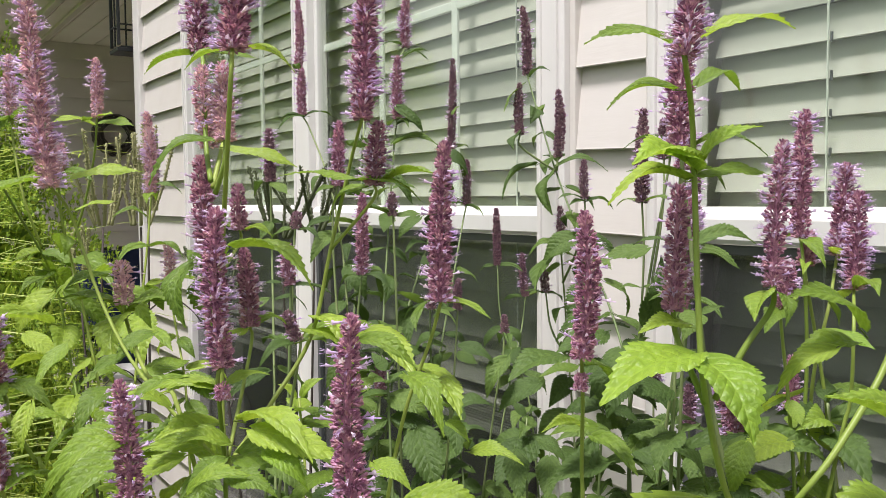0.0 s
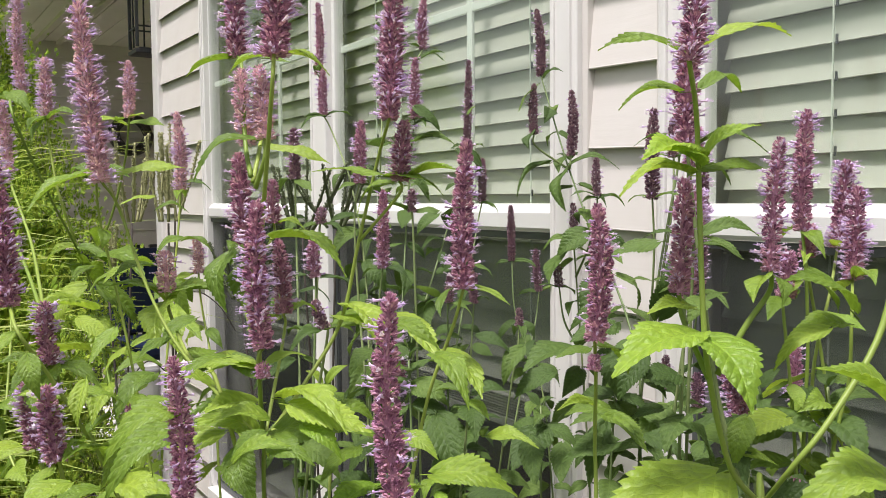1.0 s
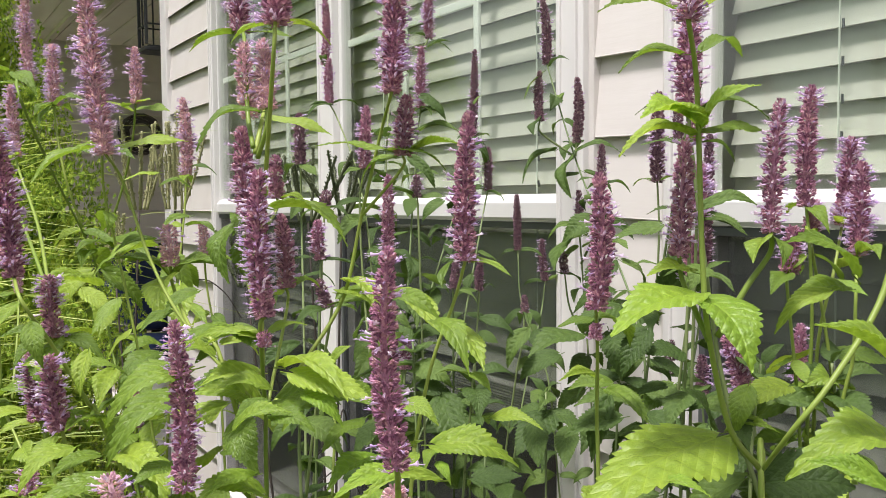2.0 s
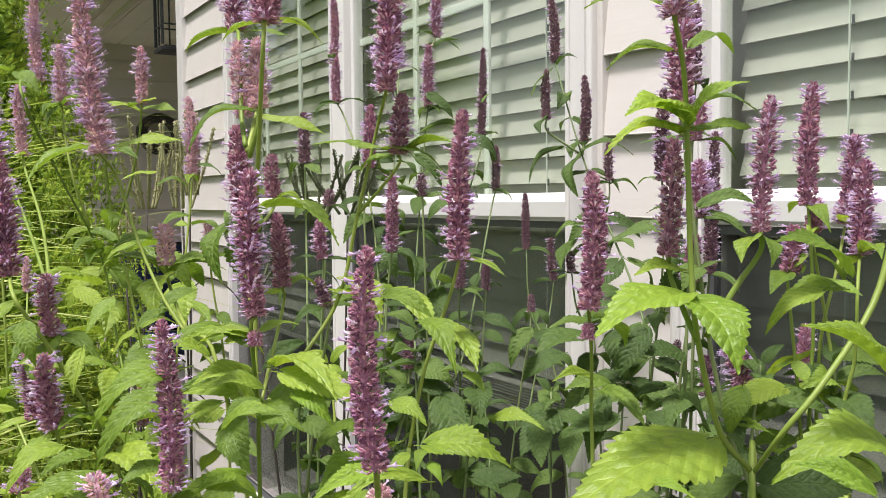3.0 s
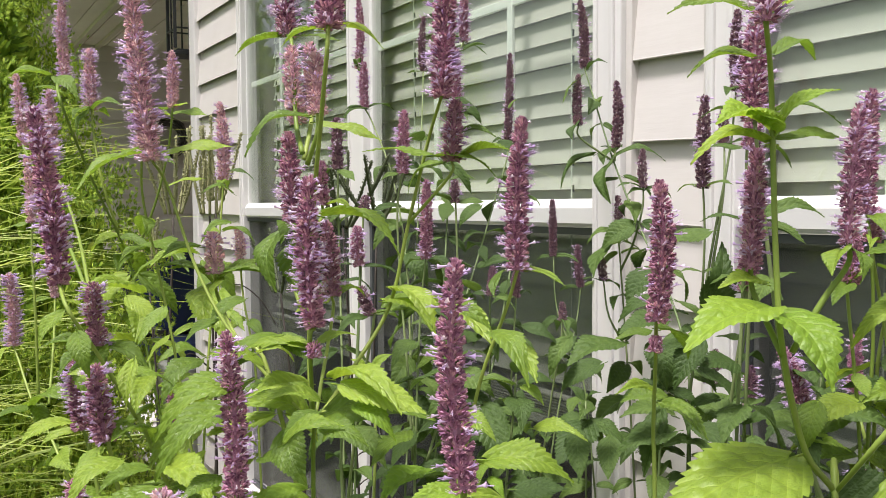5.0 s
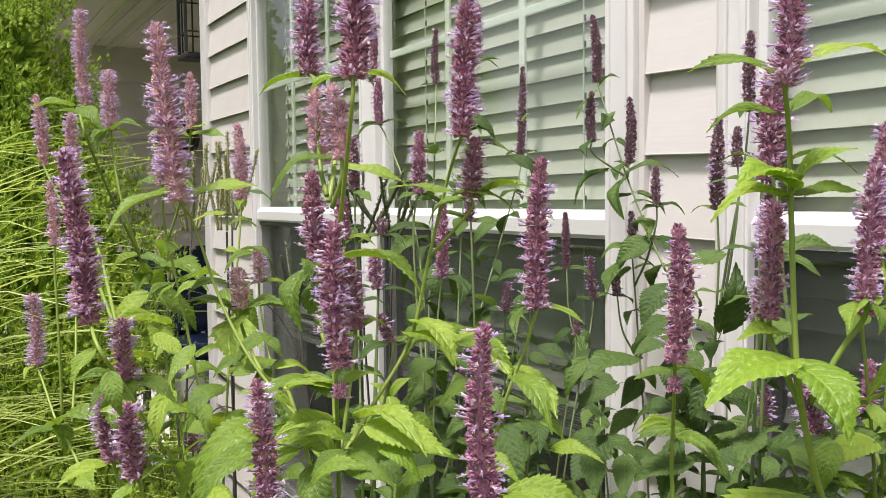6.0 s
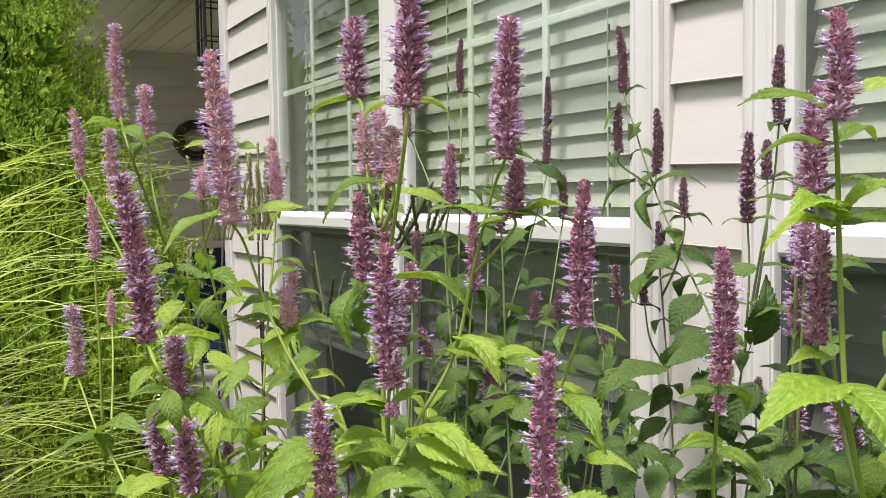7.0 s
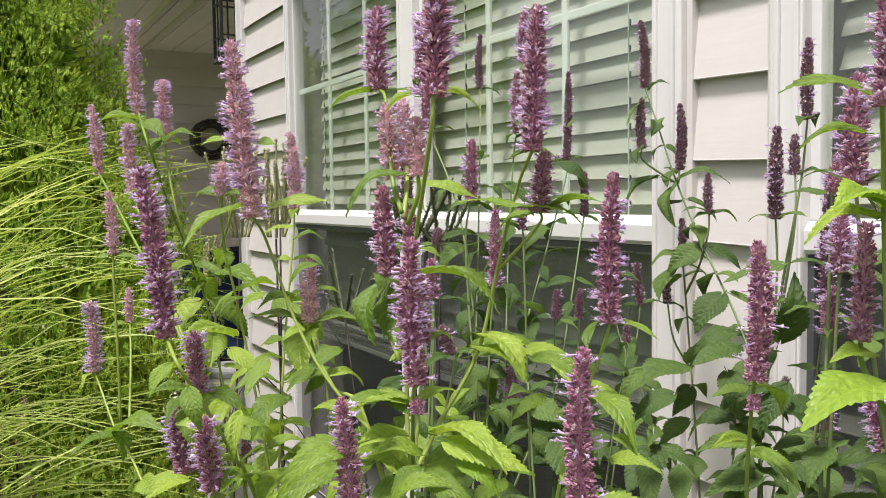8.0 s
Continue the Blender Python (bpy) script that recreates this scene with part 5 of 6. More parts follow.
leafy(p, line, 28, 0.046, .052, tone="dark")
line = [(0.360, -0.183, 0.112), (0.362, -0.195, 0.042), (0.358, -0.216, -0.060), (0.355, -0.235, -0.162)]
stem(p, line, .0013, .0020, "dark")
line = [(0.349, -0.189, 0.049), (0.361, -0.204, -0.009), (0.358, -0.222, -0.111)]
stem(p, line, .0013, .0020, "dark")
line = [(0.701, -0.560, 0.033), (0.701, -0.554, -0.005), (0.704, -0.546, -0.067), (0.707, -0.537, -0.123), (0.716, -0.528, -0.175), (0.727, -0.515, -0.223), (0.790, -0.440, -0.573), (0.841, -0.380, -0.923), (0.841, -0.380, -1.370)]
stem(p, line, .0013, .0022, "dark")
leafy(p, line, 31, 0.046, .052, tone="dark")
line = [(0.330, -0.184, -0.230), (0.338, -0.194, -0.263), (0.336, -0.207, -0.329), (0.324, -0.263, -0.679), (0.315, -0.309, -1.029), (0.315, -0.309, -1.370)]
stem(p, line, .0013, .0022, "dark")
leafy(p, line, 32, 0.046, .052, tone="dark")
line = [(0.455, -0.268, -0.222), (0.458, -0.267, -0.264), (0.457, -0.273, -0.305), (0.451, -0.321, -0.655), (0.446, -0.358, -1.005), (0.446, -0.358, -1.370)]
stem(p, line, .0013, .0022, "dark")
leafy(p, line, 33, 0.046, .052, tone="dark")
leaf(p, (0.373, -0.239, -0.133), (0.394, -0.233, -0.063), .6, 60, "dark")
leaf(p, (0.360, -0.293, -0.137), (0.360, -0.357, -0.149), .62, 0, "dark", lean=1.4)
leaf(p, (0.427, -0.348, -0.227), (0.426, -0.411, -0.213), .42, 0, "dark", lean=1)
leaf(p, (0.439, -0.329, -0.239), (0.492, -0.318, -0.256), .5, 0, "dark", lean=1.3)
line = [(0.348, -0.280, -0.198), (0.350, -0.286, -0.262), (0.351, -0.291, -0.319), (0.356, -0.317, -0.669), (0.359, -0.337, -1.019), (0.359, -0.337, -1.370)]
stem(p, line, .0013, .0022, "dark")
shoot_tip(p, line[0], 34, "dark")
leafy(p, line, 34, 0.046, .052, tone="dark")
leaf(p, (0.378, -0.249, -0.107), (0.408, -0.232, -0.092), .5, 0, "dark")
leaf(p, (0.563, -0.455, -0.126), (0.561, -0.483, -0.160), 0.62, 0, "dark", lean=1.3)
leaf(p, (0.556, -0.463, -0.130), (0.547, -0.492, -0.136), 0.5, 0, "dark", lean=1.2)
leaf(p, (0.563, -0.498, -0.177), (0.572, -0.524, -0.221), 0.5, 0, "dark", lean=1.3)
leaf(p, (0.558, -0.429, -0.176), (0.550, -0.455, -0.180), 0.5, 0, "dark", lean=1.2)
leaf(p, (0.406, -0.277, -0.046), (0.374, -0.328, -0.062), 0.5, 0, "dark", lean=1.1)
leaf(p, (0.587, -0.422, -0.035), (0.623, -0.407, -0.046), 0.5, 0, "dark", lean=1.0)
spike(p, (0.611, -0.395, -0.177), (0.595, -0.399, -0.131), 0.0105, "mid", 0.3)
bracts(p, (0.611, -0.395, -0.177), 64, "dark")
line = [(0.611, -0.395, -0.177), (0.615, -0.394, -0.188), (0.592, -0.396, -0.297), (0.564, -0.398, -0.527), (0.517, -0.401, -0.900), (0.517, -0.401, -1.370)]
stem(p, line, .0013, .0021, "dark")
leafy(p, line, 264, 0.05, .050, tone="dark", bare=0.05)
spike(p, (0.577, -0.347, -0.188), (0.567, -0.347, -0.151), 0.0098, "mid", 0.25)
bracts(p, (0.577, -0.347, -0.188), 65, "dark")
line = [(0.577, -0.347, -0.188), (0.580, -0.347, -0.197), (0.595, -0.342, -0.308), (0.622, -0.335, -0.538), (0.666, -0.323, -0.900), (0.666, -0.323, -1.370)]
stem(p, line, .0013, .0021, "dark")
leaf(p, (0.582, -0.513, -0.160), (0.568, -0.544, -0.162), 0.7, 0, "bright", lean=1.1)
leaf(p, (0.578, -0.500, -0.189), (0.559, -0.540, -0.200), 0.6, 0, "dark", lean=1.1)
leaf(p, (0.405, -0.344, -0.114), (0.385, -0.383, -0.127), 0.6, 0, "dark", lean=1.2)
leaf(p, (0.335, -0.362, -0.189), (0.320, -0.405, -0.211), 0.6, 0, "dark", lean=1.2)
spike(p, (0.571, -0.411, 0.029), (0.576, -0.408, 0.060), 0.0095, "mid", 0.15)
bracts(p, (0.571, -0.411, 0.029), 81, "dark")
line = [(0.571, -0.411, 0.029), (0.570, -0.412, 0.021), (0.570, -0.415, -0.091), (0.567, -0.421, -0.321), (0.564, -0.431, -0.900), (0.564, -0.431, -1.370)]
stem(p, line, .0013, .0021, "dark")
leafy(p, line, 281, 0.05, .050, tone="dark", bare=0.05)
spike(p, (0.589, -0.426, -0.034), (0.588, -0.423, 0.011), 0.0102, "mid", 0.3)
bracts(p, (0.589, -0.426, -0.034), 82, "dark")
line = [(0.589, -0.426, -0.034), (0.589, -0.427, -0.045), (0.574, -0.414, -0.154), (0.552, -0.397, -0.384), (0.516, -0.367, -0.900), (0.516, -0.367, -1.370)]
stem(p, line, .0013, .0021, "dark")
leafy(p, line, 282, 0.05, .050, tone="dark", bare=0.05)
spike(p, (0.563, -0.403, -0.088), (0.562, -0.398, -0.051), 0.0098, "mid", 0.2)
bracts(p, (0.563, -0.403, -0.088), 83, "dark")
line = [(0.563, -0.403, -0.088), (0.564, -0.404, -0.097), (0.544, -0.402, -0.208), (0.514, -0.402, -0.438), (0.465, -0.402, -0.900), (0.465, -0.402, -1.370)]
stem(p, line, .0013, .0021, "dark")
leafy(p, line, 283, 0.05, .050, tone="dark", bare=0.05)

p = hyssop("arching anise hyssop with small spikes before the wall, coloured for shade", None)
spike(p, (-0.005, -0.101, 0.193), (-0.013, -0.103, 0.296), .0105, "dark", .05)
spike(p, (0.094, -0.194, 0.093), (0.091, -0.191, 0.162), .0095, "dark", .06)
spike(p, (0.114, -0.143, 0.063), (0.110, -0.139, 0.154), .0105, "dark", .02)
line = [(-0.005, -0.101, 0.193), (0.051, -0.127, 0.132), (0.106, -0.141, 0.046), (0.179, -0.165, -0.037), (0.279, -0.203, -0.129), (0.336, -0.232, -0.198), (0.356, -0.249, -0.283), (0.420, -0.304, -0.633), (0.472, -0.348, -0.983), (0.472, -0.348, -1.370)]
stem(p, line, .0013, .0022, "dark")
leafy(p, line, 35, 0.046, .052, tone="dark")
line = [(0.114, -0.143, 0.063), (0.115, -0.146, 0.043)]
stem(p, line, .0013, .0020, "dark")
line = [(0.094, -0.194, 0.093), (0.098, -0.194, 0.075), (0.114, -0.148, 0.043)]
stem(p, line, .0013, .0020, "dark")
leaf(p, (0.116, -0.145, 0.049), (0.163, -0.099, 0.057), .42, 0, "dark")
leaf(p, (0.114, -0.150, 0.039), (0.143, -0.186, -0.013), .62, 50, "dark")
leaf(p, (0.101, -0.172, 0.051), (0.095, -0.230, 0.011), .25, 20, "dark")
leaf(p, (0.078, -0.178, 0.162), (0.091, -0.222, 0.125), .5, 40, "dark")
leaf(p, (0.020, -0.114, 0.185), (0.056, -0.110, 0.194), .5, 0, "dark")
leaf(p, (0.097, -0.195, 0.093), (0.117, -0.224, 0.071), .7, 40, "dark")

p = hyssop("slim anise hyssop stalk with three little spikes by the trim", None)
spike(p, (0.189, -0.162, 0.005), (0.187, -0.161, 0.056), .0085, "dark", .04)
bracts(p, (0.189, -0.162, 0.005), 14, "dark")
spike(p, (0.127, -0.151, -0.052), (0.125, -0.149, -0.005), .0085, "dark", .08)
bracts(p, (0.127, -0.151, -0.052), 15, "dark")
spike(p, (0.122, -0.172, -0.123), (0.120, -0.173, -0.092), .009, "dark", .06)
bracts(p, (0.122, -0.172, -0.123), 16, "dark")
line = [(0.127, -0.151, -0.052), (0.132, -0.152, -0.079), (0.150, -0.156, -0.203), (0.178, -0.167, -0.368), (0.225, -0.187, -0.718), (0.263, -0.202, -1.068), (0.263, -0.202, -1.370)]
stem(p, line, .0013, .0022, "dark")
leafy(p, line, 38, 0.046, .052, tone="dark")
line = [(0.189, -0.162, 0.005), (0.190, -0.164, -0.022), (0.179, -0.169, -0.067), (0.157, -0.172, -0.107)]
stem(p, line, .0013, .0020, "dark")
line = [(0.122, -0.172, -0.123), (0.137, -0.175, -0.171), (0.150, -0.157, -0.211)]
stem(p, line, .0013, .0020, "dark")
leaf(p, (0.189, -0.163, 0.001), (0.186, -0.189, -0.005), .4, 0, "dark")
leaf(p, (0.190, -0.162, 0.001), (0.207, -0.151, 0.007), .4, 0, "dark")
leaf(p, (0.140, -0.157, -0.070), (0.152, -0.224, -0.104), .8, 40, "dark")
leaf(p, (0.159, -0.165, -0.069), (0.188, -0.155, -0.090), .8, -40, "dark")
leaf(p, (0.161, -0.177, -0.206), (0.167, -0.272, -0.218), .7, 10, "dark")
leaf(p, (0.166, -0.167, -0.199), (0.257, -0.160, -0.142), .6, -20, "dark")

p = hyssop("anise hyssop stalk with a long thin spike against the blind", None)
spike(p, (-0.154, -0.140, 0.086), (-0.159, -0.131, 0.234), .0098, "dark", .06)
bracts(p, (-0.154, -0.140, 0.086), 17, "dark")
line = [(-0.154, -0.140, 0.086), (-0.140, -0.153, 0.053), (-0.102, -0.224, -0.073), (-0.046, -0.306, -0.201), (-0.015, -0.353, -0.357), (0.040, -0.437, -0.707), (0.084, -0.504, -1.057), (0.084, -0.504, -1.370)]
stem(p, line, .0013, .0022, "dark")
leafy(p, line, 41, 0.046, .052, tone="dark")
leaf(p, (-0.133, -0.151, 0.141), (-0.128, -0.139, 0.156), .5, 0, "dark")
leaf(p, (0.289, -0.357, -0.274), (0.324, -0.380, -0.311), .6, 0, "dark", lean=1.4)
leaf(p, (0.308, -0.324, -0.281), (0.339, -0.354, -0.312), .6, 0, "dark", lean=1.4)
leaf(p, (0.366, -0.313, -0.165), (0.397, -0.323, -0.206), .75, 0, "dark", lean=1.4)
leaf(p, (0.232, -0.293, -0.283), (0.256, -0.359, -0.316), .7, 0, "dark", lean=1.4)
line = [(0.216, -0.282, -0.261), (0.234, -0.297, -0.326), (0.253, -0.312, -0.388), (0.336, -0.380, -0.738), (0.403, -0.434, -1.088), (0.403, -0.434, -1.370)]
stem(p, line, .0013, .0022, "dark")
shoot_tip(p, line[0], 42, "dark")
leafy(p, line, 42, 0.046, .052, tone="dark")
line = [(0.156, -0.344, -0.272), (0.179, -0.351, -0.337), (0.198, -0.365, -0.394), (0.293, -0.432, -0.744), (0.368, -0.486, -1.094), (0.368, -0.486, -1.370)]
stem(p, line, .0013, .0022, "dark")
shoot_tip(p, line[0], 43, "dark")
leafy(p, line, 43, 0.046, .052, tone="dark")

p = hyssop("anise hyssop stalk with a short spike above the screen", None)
spike(p, (-0.066, -0.171, -0.003), (-0.069, -0.168, 0.066), .0095, "dark", .06)
bracts(p, (-0.066, -0.171, -0.003), 18, "dark")
line = [(-0.066, -0.171, -0.003), (-0.043, -0.196, -0.036), (0.002, -0.253, -0.149), (0.038, -0.305, -0.253), (0.063, -0.375, -0.333), (0.148, -0.621, -0.683), (0.217, -0.817, -1.033), (0.217, -0.817, -1.370)]
stem(p, line, .0013, .0022, "dark")
leafy(p, line, 44, 0.046, .052, tone="dark")
leaf(p, (-0.058, -0.178, -0.006), (-0.032, -0.172, -0.012), .5, 0, "dark")
leaf(p, (-0.063, -0.181, 0.043), (-0.061, -0.214, 0.086), .6, 30, "dark")

p = hyssop("anise hyssop stalk with a dull small spike low before the screen", None)
spike(p, (-0.087, -0.097, -0.101), (-0.092, -0.095, -0.009), .0095, "dark", .02)
bracts(p, (-0.087, -0.097, -0.101), 19, "dark")
spike(p, (-0.079, -0.046, -0.155), (-0.085, -0.048, -0.084), .0095, "dark", .1)
bracts(p, (-0.079, -0.046, -0.155), 20, "dark")
spike(p, (0.098, -0.225, -0.178), (0.096, -0.224, -0.151), .0085, "dark", .05)
bracts(p, (0.098, -0.225, -0.178), 21, "dark")
line = [(-0.087, -0.097, -0.101), (-0.055, -0.113, -0.190), (0.003, -0.108, -0.293), (0.035, -0.113, -0.447), (0.093, -0.121, -0.797), (0.140, -0.128, -1.147), (0.140, -0.128, -1.370)]
stem(p, line, .0013, .0022, "dark")
leafy(p, line, 45, 0.046, .052, tone="dark")
line = [(-0.079, -0.046, -0.155), (-0.064, -0.067, -0.208), (-0.030, -0.119, -0.289), (-0.003, -0.170, -0.419), (0.055, -0.281, -0.769), (0.101, -0.369, -1.119), (0.101, -0.369, -1.370)]
stem(p, line, .0013, .0022, "dark")
leafy(p, line, 46, 0.046, .052, tone="dark")
line = [(0.098, -0.225, -0.178), (0.099, -0.230, -0.219), (0.080, -0.233, -0.303), (0.018, -0.243, -0.653), (-0.032, -0.251, -1.003), (-0.032, -0.251, -1.370)]
stem(p, line, .0013, .0022, "dark")
leafy(p, line, 47, 0.046, .052, tone="dark")
spike(p, (0.038, -0.261, -0.148), (0.037, -0.257, -0.105), 0.0095, "dark", 0.03)
bracts(p, (0.038, -0.261, -0.148), 73, "dark")
line = [(0.038, -0.261, -0.148), (0.039, -0.262, -0.159), (0.043, -0.273, -0.268), (0.050, -0.291, -0.498), (0.062, -0.321, -0.900), (0.062, -0.321, -1.370)]
stem(p, line, .0013, .0021, "dark")
leafy(p, line, 273, 0.05, .050, tone="dark", bare=0.05)
spike(p, (0.060, -0.319, -0.140), (0.059, -0.314, -0.101), 0.0095, "dark", 0.03)
bracts(p, (0.060, -0.319, -0.140), 74, "dark")
line = [(0.060, -0.319, -0.140), (0.060, -0.320, -0.149), (0.040, -0.307, -0.260), (0.010, -0.289, -0.490), (-0.039, -0.259, -0.900), (-0.039, -0.259, -1.370)]
stem(p, line, .0013, .0021, "dark")
leafy(p, line, 274, 0.05, .050, tone="dark", bare=0.05)

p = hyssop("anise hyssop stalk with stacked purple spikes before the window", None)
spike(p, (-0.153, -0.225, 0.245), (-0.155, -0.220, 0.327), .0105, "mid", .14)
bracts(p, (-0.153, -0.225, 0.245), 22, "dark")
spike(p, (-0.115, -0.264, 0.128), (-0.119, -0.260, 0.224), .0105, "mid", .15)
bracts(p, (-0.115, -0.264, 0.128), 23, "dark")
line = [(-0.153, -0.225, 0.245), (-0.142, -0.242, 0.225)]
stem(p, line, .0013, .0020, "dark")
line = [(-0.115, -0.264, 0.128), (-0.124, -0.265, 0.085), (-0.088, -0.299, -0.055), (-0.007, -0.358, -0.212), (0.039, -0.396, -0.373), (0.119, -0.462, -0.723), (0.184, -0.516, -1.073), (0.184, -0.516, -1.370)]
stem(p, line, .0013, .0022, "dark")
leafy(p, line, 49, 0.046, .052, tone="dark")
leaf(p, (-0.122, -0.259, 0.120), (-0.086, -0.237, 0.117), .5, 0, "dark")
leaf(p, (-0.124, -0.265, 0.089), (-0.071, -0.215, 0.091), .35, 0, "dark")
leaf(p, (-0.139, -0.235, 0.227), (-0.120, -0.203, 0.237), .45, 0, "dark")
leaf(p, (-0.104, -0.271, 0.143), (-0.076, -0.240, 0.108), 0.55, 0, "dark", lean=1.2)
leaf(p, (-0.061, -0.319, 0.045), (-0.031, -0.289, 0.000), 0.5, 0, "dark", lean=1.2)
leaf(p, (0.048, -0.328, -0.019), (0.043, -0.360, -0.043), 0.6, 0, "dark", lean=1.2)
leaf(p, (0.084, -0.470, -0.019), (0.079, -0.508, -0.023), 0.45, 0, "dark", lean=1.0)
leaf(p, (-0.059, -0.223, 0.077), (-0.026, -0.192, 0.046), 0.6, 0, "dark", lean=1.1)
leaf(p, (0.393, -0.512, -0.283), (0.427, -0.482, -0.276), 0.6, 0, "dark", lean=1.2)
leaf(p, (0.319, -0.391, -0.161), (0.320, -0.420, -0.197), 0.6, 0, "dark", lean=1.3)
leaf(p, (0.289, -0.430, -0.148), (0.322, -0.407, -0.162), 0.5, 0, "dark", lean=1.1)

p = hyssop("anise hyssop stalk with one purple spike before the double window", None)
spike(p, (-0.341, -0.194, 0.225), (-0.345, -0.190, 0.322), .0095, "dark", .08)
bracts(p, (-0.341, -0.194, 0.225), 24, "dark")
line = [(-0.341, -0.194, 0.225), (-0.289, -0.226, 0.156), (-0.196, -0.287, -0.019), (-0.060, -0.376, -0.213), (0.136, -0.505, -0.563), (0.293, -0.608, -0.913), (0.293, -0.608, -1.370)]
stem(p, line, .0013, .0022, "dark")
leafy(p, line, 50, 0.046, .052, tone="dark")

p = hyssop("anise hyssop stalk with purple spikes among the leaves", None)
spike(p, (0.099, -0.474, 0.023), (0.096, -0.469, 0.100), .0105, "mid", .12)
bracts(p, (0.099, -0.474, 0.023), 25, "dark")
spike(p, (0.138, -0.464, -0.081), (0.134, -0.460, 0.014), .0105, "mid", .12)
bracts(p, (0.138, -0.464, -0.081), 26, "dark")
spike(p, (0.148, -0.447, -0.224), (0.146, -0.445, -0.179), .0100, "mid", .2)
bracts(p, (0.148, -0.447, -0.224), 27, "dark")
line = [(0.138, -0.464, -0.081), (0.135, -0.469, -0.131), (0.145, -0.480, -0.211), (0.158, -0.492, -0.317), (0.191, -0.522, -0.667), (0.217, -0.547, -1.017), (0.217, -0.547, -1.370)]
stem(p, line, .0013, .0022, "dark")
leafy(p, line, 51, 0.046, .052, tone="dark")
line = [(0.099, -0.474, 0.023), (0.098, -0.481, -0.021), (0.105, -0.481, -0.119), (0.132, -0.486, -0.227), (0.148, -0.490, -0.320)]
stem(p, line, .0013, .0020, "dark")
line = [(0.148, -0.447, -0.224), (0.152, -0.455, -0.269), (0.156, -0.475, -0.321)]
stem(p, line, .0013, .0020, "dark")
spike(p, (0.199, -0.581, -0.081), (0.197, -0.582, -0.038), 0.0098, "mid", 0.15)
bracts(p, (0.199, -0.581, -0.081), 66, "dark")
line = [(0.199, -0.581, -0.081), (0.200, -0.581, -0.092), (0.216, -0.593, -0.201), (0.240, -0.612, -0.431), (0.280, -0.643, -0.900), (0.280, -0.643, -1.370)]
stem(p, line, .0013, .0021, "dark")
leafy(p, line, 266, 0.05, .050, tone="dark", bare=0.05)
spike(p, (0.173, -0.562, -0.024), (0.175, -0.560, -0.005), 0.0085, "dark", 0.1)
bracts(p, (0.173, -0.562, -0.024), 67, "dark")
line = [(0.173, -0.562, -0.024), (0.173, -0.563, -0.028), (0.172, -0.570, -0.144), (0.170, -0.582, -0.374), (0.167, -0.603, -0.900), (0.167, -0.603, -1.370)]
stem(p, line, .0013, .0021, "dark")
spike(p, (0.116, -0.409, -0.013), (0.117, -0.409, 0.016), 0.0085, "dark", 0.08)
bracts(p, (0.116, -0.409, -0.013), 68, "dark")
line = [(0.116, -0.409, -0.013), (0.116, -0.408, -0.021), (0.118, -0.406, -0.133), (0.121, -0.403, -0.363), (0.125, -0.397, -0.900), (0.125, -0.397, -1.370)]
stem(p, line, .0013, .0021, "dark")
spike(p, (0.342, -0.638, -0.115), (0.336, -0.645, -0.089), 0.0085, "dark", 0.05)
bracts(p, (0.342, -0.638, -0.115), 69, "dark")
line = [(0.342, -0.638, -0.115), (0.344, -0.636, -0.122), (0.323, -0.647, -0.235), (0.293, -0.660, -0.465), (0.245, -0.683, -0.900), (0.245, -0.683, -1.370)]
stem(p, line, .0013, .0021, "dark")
leafy(p, line, 269, 0.05, .050, tone="dark", bare=0.05)

p = hyssop("thin anise hyssop stalk with two small spikes by the mullion", None)
spike(p, (-0.312, -0.337, 0.216), (-0.318, -0.333, 0.337), .0098, "mid", .12)
bracts(p, (-0.312, -0.337, 0.216), 28, "dark")
spike(p, (-0.148, -0.405, 0.129), (-0.151, -0.403, 0.198), .0098, "mid", .15)
bracts(p, (-0.148, -0.405, 0.129), 29, "dark")
spike(p, (0.061, -0.543, 0.029), (0.057, -0.542, 0.091), .0100, "dark", .1)
bracts(p, (0.061, -0.543, 0.029), 30, "dark")
line = [(-0.312, -0.337, 0.216), (-0.208, -0.381, 0.202)]
stem(p, line, .0013, .0020, "dark")
line = [(-0.148, -0.405, 0.129), (-0.139, -0.396, 0.105), (-0.083, -0.393, 0.023), (-0.022, -0.404, -0.098), (0.033, -0.428, -0.262), (0.128, -0.470, -0.612), (0.204, -0.502, -0.962), (0.204, -0.502, -1.370)]
stem(p, line, .0013, .0022, "dark")
leafy(p, line, 55, 0.046, .052, tone="dark")
line = [(0.061, -0.543, 0.029), (0.063, -0.544, -0.042), (0.116, -0.566, -0.161), (0.169, -0.589, -0.280), (0.294, -0.643, -0.630), (0.394, -0.685, -0.980), (0.394, -0.685, -1.370)]
stem(p, line, .0013, .0022, "dark")
leafy(p, line, 56, 0.046, .052, tone="dark")
leaf(p, (-0.145, -0.403, 0.127), (-0.147, -0.444, 0.113), .5, 0, "dark")

p = hyssop("tall light green anise hyssop forking into faded pink spikes", None)
spike(p, (-0.296, -0.799, 0.157), (-0.306, -0.800, 0.293), .0105, "pink", .3)
spike(p, (-0.169, -0.788, 0.111), (-0.174, -0.788, 0.190), .0105, "pink", .3)
bracts(p, (-0.169, -0.788, 0.111), 31, "bright")
spike(p, (-0.079, -0.706, 0.109), (-0.083, -0.705, 0.180), .0105, "pink", .3)
bracts(p, (-0.079, -0.706, 0.109), 32, "bright")
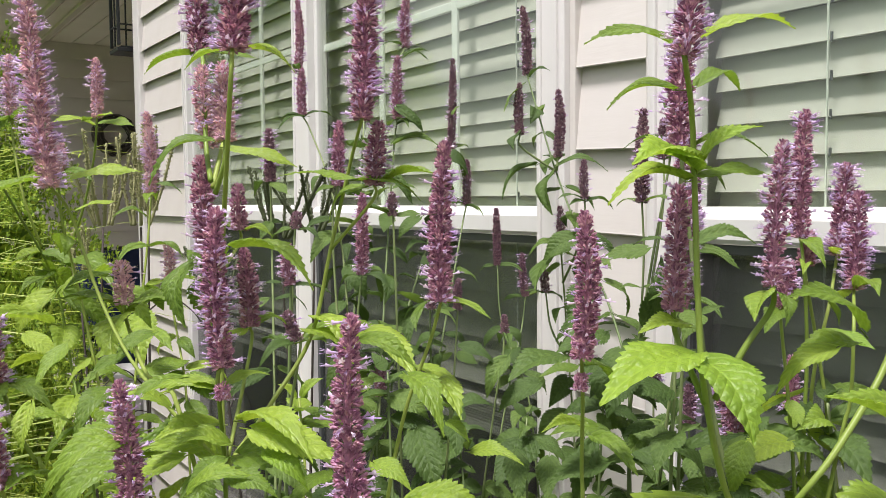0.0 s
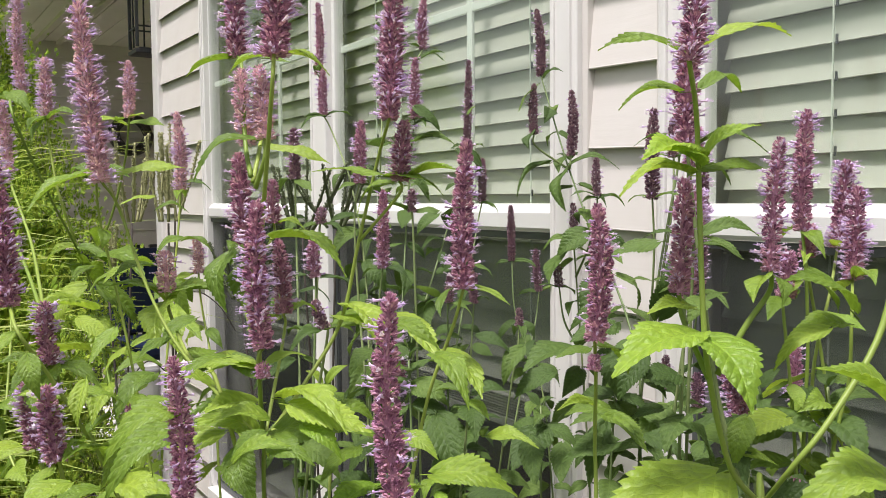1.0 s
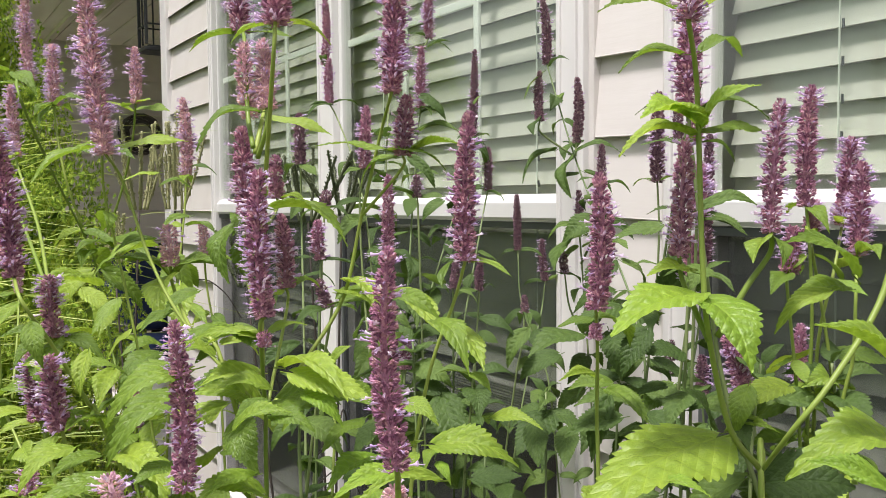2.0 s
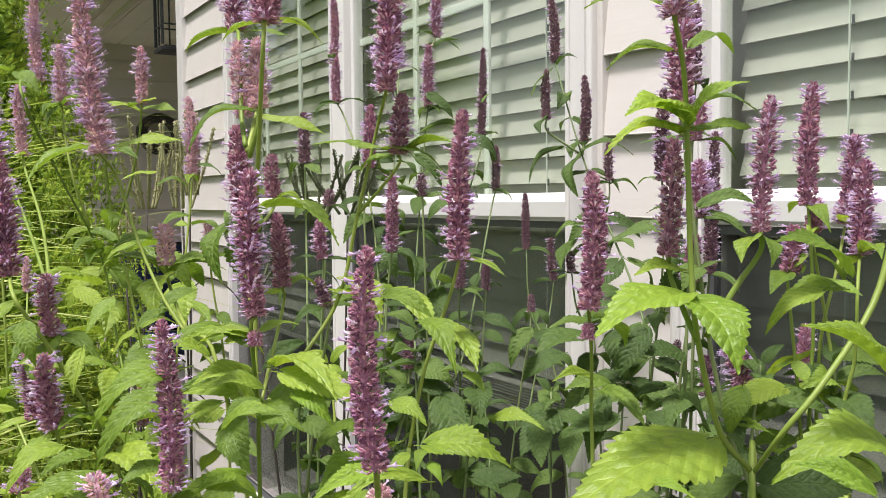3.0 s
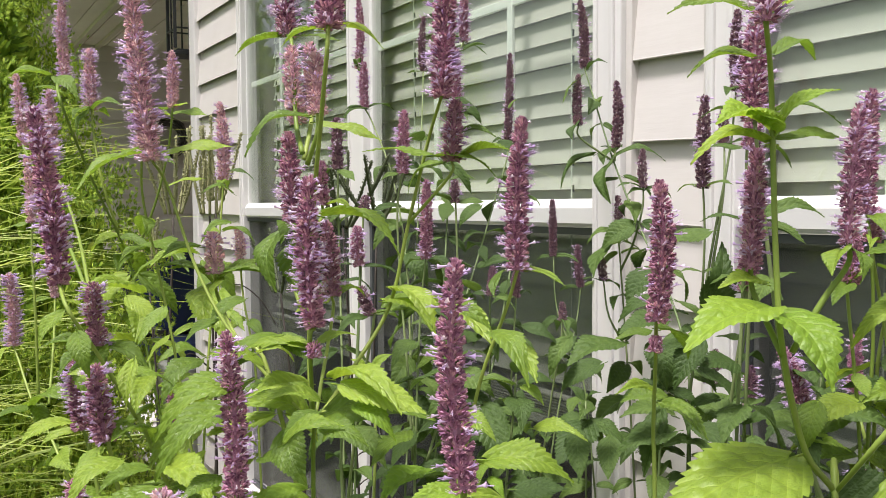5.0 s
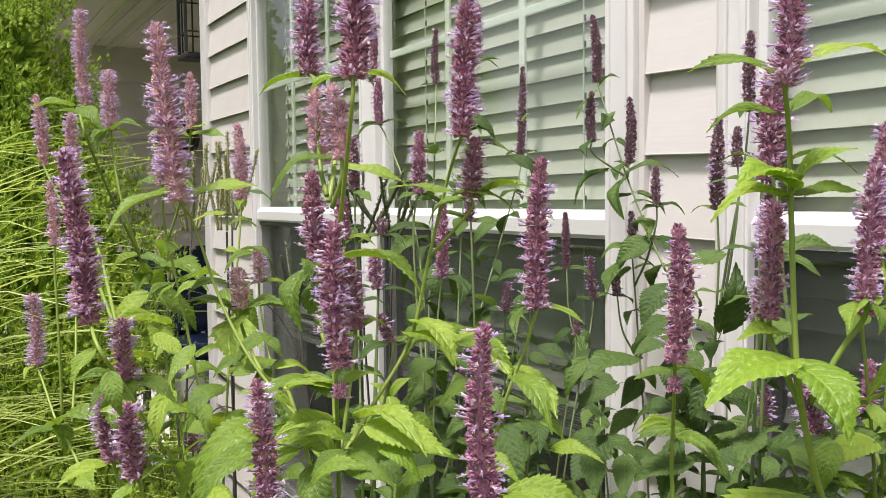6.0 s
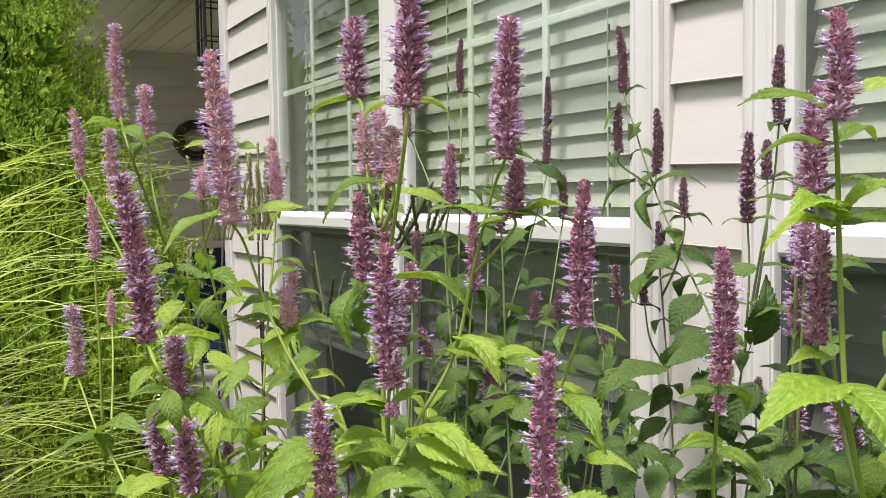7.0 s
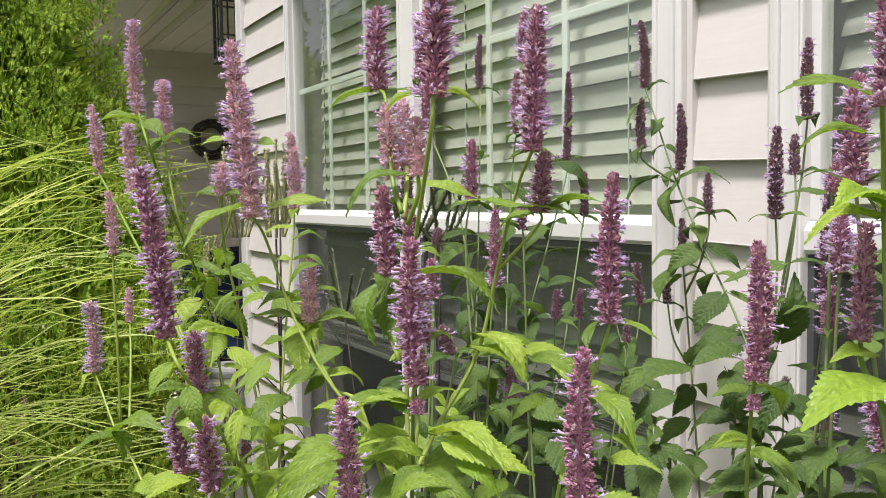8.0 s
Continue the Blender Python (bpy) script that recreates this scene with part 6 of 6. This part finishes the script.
line = [(-0.296, -0.799, 0.157), (0.131, -0.867, 0.096), (0.025, -0.821, 0.015), (-0.157, -0.747, -0.092), (-0.087, -0.741, -0.209), (-0.022, -0.738, -0.305), (0.168, -0.730, -0.655), (0.321, -0.724, -1.005), (0.321, -0.724, -1.370)]
stem(p, line, .0014, .0021, "bright")
leafy(p, line, 57, 0.046, .058, tone="bright", bare=0.2)
line = [(-0.169, -0.788, 0.111), (-0.155, -0.788, 0.072), (-0.136, -0.782, 0.012), (-0.144, -0.763, -0.049)]
stem(p, line, .0014, .0020, "bright")
line = [(-0.079, -0.706, 0.109), (-0.115, -0.704, 0.058), (-0.151, -0.715, -0.015), (-0.184, -0.740, -0.093)]
stem(p, line, .0014, .0020, "bright")
leaf(p, (0.148, -0.877, 0.108), (0.151, -0.913, 0.106), .5, 0, "bright")
leaf(p, (0.152, -0.870, 0.106), (0.183, -0.857, 0.087), .5, 0, "bright")
leaf(p, (-0.157, -0.788, 0.109), (-0.119, -0.758, 0.115), .4, 0, "bright")
leaf(p, (-0.159, -0.791, 0.109), (-0.146, -0.813, 0.079), .5, 20, "bright")
leaf(p, (-0.137, -0.753, -0.083), (-0.118, -0.780, -0.061), .8, 0, "bright")
leaf(p, (-0.129, -0.737, -0.071), (-0.021, -0.708, -0.079), .5, -10, "bright")
leaf(p, (-0.117, -0.703, 0.102), (-0.112, -0.753, 0.107), .4, 0, "bright")
leaf(p, (-0.112, -0.694, 0.106), (-0.061, -0.669, 0.102), .4, 0, "bright")
leaf(p, (-0.113, -0.824, 0.118), (-0.103, -0.862, 0.130), 0.45, 0, "bright", lean=1.0)

p = hyssop("anise hyssop stalk with a pink spike before the corner post", None)
spike(p, (-0.032, -0.657, 0.017), (-0.040, -0.658, 0.114), .0108, "pink", .2)
bracts(p, (-0.032, -0.657, 0.017), 33, "bright")
spike(p, (-0.027, -0.639, -0.088), (-0.031, -0.640, -0.042), .0100, "pink", .15)
bracts(p, (-0.027, -0.639, -0.088), 34, "bright")
line = [(-0.032, -0.657, 0.017), (-0.023, -0.665, -0.040), (-0.003, -0.685, -0.158), (0.019, -0.701, -0.278), (0.070, -0.740, -0.628), (0.111, -0.770, -0.978), (0.111, -0.770, -1.370)]
stem(p, line, .0014, .0021, "bright")
leafy(p, line, 60, 0.046, .058, tone="bright")
line = [(-0.027, -0.639, -0.088), (-0.046, -0.630, -0.133), (0.004, -0.633, -0.214), (0.031, -0.638, -0.321), (0.104, -0.650, -0.671), (0.161, -0.660, -1.021), (0.161, -0.660, -1.370)]
stem(p, line, .0014, .0021, "bright")
leafy(p, line, 61, 0.046, .058, tone="bright")
leaf(p, (0.012, -0.662, 0.026), (0.031, -0.639, 0.019), 0.4, 0, "dark", lean=0.8)
leaf(p, (0.314, -0.779, -0.063), (0.338, -0.760, -0.091), 0.6, 0, "bright", lean=1.1)
leaf(p, (0.287, -0.796, -0.055), (0.293, -0.821, -0.065), 0.5, 0, "bright", lean=1.0)
leaf(p, (0.299, -0.752, -0.031), (0.303, -0.780, -0.044), 0.5, 0, "bright", lean=1.0)

p = hyssop("leaning anise hyssop stalk with a heavy long mauve spike", None)
spike(p, (0.405, -0.905, -0.068), (0.390, -0.917, 0.053), .0112, "mid", .2)
spike(p, (0.372, -0.875, -0.118), (0.367, -0.877, -0.071), .0098, "mid", .25)
bracts(p, (0.372, -0.875, -0.118), 35, "bright")
spike(p, (0.362, -0.886, -0.181), (0.357, -0.890, -0.129), .0105, "mid", .2)
bracts(p, (0.362, -0.886, -0.181), 36, "bright")
spike(p, (0.450, -0.885, -0.170), (0.445, -0.889, -0.119), .0105, "mid", .2)
bracts(p, (0.450, -0.885, -0.170), 37, "bright")
spike(p, (-0.246, -0.863, 0.067), (-0.256, -0.869, 0.162), .0100, "pink", .25)
bracts(p, (-0.246, -0.863, 0.067), 38, "bright")
spike(p, (-0.085, -0.845, 0.040), (-0.092, -0.848, 0.124), .0100, "pink", .3)
bracts(p, (-0.085, -0.845, 0.040), 39, "bright")
line = [(0.405, -0.905, -0.068), (0.442, -0.905, -0.082), (0.431, -0.886, -0.114), (0.425, -0.862, -0.160), (0.425, -0.846, -0.197), (0.423, -0.724, -0.547), (0.421, -0.626, -0.897), (0.419, -0.548, -1.247), (0.419, -0.548, -1.370)]
stem(p, line, .0014, .0021, "bright")
leafy(p, line, 62, 0.046, .058, tone="bright")
line = [(0.372, -0.875, -0.118), (0.372, -0.871, -0.128), (0.395, -0.872, -0.140)]
stem(p, line, .0014, .0020, "bright")
line = [(0.362, -0.886, -0.181), (0.359, -0.882, -0.196), (0.364, -0.878, -0.223), (0.410, -0.828, -0.573), (0.447, -0.788, -0.923), (0.447, -0.788, -1.370)]
stem(p, line, .0014, .0021, "bright")
leafy(p, line, 64, 0.046, .058, tone="bright")
line = [(0.450, -0.885, -0.170), (0.450, -0.881, -0.186), (0.454, -0.824, -0.536), (0.456, -0.779, -0.886), (0.459, -0.742, -1.236), (0.459, -0.742, -1.370)]
stem(p, line, .0014, .0021, "bright")
leafy(p, line, 65, 0.046, .058, tone="bright")
line = [(-0.246, -0.863, 0.067), (-0.119, -0.872, 0.050), (0.005, -0.862, -0.010), (0.180, -0.861, -0.070), (0.351, -0.867, -0.124)]
stem(p, line, .0014, .0020, "bright")
line = [(-0.085, -0.845, 0.040), (-0.047, -0.847, 0.021), (0.073, -0.845, -0.039), (0.240, -0.859, -0.095)]
stem(p, line, .0014, .0020, "bright")
leaf(p, (0.370, -0.874, -0.122), (0.408, -0.892, -0.147), .7, 20, "bright")
leaf(p, (0.367, -0.879, -0.119), (0.371, -0.914, -0.114), .5, 0, "bright")
leaf(p, (0.373, -0.868, -0.120), (0.408, -0.847, -0.128), .45, 0, "bright")
leaf(p, (0.311, -0.832, -0.087), (0.338, -0.886, -0.081), .4, 0, "bright")
leaf(p, (0.420, -0.863, -0.079), (0.436, -0.847, -0.093), 0.6, 0, "bright", lean=1.0)
leaf(p, (0.445, -0.865, -0.120), (0.460, -0.874, -0.146), 0.55, 0, "bright", lean=1.0)
leaf(p, (0.516, -0.874, -0.173), (0.526, -0.903, -0.176), 0.5, 0, "bright", lean=1.0)
leaf(p, (0.532, -0.892, -0.162), (0.544, -0.924, -0.173), 0.6, 0, "bright", lean=1.0)
leaf(p, (0.577, -0.880, -0.168), (0.587, -0.924, -0.175), 0.55, 0, "bright", lean=1.0)
spike(p, (0.478, -0.910, -0.201), (0.474, -0.907, -0.186), 0.009, "mid", 0.2)
bracts(p, (0.478, -0.910, -0.201), 76, "bright")
line = [(0.478, -0.910, -0.201), (0.479, -0.910, -0.205), (0.498, -0.898, -0.321), (0.526, -0.880, -0.551), (0.575, -0.850, -0.900), (0.575, -0.850, -1.370)]
stem(p, line, .0013, .0021, "bright")
leaf(p, (0.410, -0.904, -0.087), (0.422, -0.922, -0.105), 0.55, 0, "bright", lean=1.0)
leaf(p, (0.454, -0.901, -0.097), (0.472, -0.899, -0.120), 0.6, 0, "bright", lean=1.1)
leaf(p, (0.505, -0.915, -0.142), (0.514, -0.942, -0.145), 0.5, 0, "bright", lean=1.0)

p = hyssop("short anise hyssop stalk with a small pale spike in the grass", None)
spike(p, (-0.128, -0.892, -0.184), (-0.135, -0.894, -0.095), .0100, "pink", .3)
bracts(p, (-0.128, -0.892, -0.184), 40, "bright")
spike(p, (-0.057, -0.874, -0.033), (-0.064, -0.877, 0.041), .0095, "pink", .15)
bracts(p, (-0.057, -0.874, -0.033), 41, "bright")
spike(p, (-0.232, -0.831, -0.138), (-0.235, -0.831, -0.090), .0085, "pink", .1)
bracts(p, (-0.232, -0.831, -0.138), 42, "bright")
line = [(-0.128, -0.892, -0.184), (-0.110, -0.887, -0.203), (-0.055, -0.877, -0.249), (0.027, -0.857, -0.304), (0.447, -0.760, -0.654), (0.784, -0.682, -1.004), (0.784, -0.682, -1.370)]
stem(p, line, .0014, .0021, "bright")
leafy(p, line, 68, 0.046, .058, tone="bright")
line = [(-0.057, -0.874, -0.033), (-0.055, -0.875, -0.066), (-0.050, -0.874, -0.146), (-0.054, -0.873, -0.243)]
stem(p, line, .0014, .0020, "bright")
line = [(-0.232, -0.831, -0.138), (-0.177, -0.840, -0.183), (-0.091, -0.858, -0.253)]
stem(p, line, .0014, .0020, "bright")
leaf(p, (-0.048, -0.884, -0.243), (-0.018, -0.934, -0.252), .4, 0, "bright")
leaf(p, (-0.045, -0.878, -0.243), (0.032, -0.837, -0.222), .4, 0, "bright")

p = hyssop("anise hyssop stalk with a fading spike and drooping light leaves", None)
spike(p, (0.403, -0.797, -0.066), (0.401, -0.798, -0.034), .0100, "pink", .2)
bracts(p, (0.403, -0.797, -0.066), 43, "bright")
spike(p, (-0.068, -0.718, -0.304), (-0.072, -0.717, -0.241), .0098, "mid", .1)
bracts(p, (-0.068, -0.718, -0.304), 44, "bright")
spike(p, (0.101, -0.784, 0.034), (0.099, -0.783, 0.070), .0105, "pink", .3)
bracts(p, (0.101, -0.784, 0.034), 45, "bright")
line = [(0.403, -0.797, -0.066), (0.390, -0.791, -0.085), (0.437, -0.791, -0.112), (0.469, -0.778, -0.137), (0.496, -0.760, -0.320), (0.505, -0.750, -0.900), (0.505, -0.750, -1.370)]
stem(p, line, .0014, .0021, "bright")
leafy(p, line, 71, 0.046, .058, tone="bright")
line = [(-0.068, -0.718, -0.304), (-0.116, -0.707, -0.358), (-0.360, -0.654, -0.708), (-0.556, -0.611, -1.058), (-0.556, -0.611, -1.370)]
stem(p, line, .0014, .0021, "bright")
leafy(p, line, 72, 0.046, .058, tone="bright")
line = [(0.101, -0.784, 0.034), (0.073, -0.777, -0.011), (0.067, -0.759, -0.101), (0.085, -0.742, -0.230), (0.124, -0.704, -0.580), (0.156, -0.675, -0.930), (0.156, -0.675, -1.370)]
stem(p, line, .0014, .0021, "bright")
leafy(p, line, 73, 0.046, .058, tone="bright")
leaf(p, (0.389, -0.792, -0.076), (0.425, -0.813, -0.101), .8, 20, "bright")
leaf(p, (0.390, -0.789, -0.074), (0.425, -0.766, -0.061), .5, 0, "bright")
leaf(p, (0.388, -0.794, -0.076), (0.391, -0.827, -0.059), .4, 0, "bright")
leaf(p, (0.544, -0.839, -0.176), (0.554, -0.862, -0.181), 0.75, 0, "bright", lean=1.3)
leaf(p, (0.561, -0.791, -0.188), (0.566, -0.824, -0.193), 0.5, 0, "fresh", lean=1.2)
leaf(p, (0.388, -0.805, -0.047), (0.394, -0.835, -0.053), 0.5, 0, "bright", lean=1.0)
leaf(p, (0.380, -0.843, -0.047), (0.390, -0.863, -0.055), 0.5, 0, "bright", lean=1.0)
leaf(p, (0.340, -0.789, 0.007), (0.347, -0.817, 0.002), 0.45, 0, "bright", lean=1.0)
leaf(p, (0.346, -0.765, -0.005), (0.352, -0.789, 0.001), 0.45, 0, "bright", lean=1.0)
spike(p, (0.602, -0.882, -0.182), (0.596, -0.884, -0.162), 0.0098, "pink", 0.3)
bracts(p, (0.602, -0.882, -0.182), 75, "bright")
line = [(0.602, -0.882, -0.182), (0.603, -0.882, -0.187), (0.590, -0.891, -0.302), (0.573, -0.905, -0.532), (0.544, -0.928, -0.900), (0.544, -0.928, -1.370)]
stem(p, line, .0013, .0021, "bright")
leaf(p, (0.576, -0.834, -0.115), (0.576, -0.884, -0.131), 0.5, 0, "bright", lean=1.2)
leaf(p, (0.445, -0.845, -0.085), (0.456, -0.865, -0.105), 0.55, 0, "bright", lean=1.0)
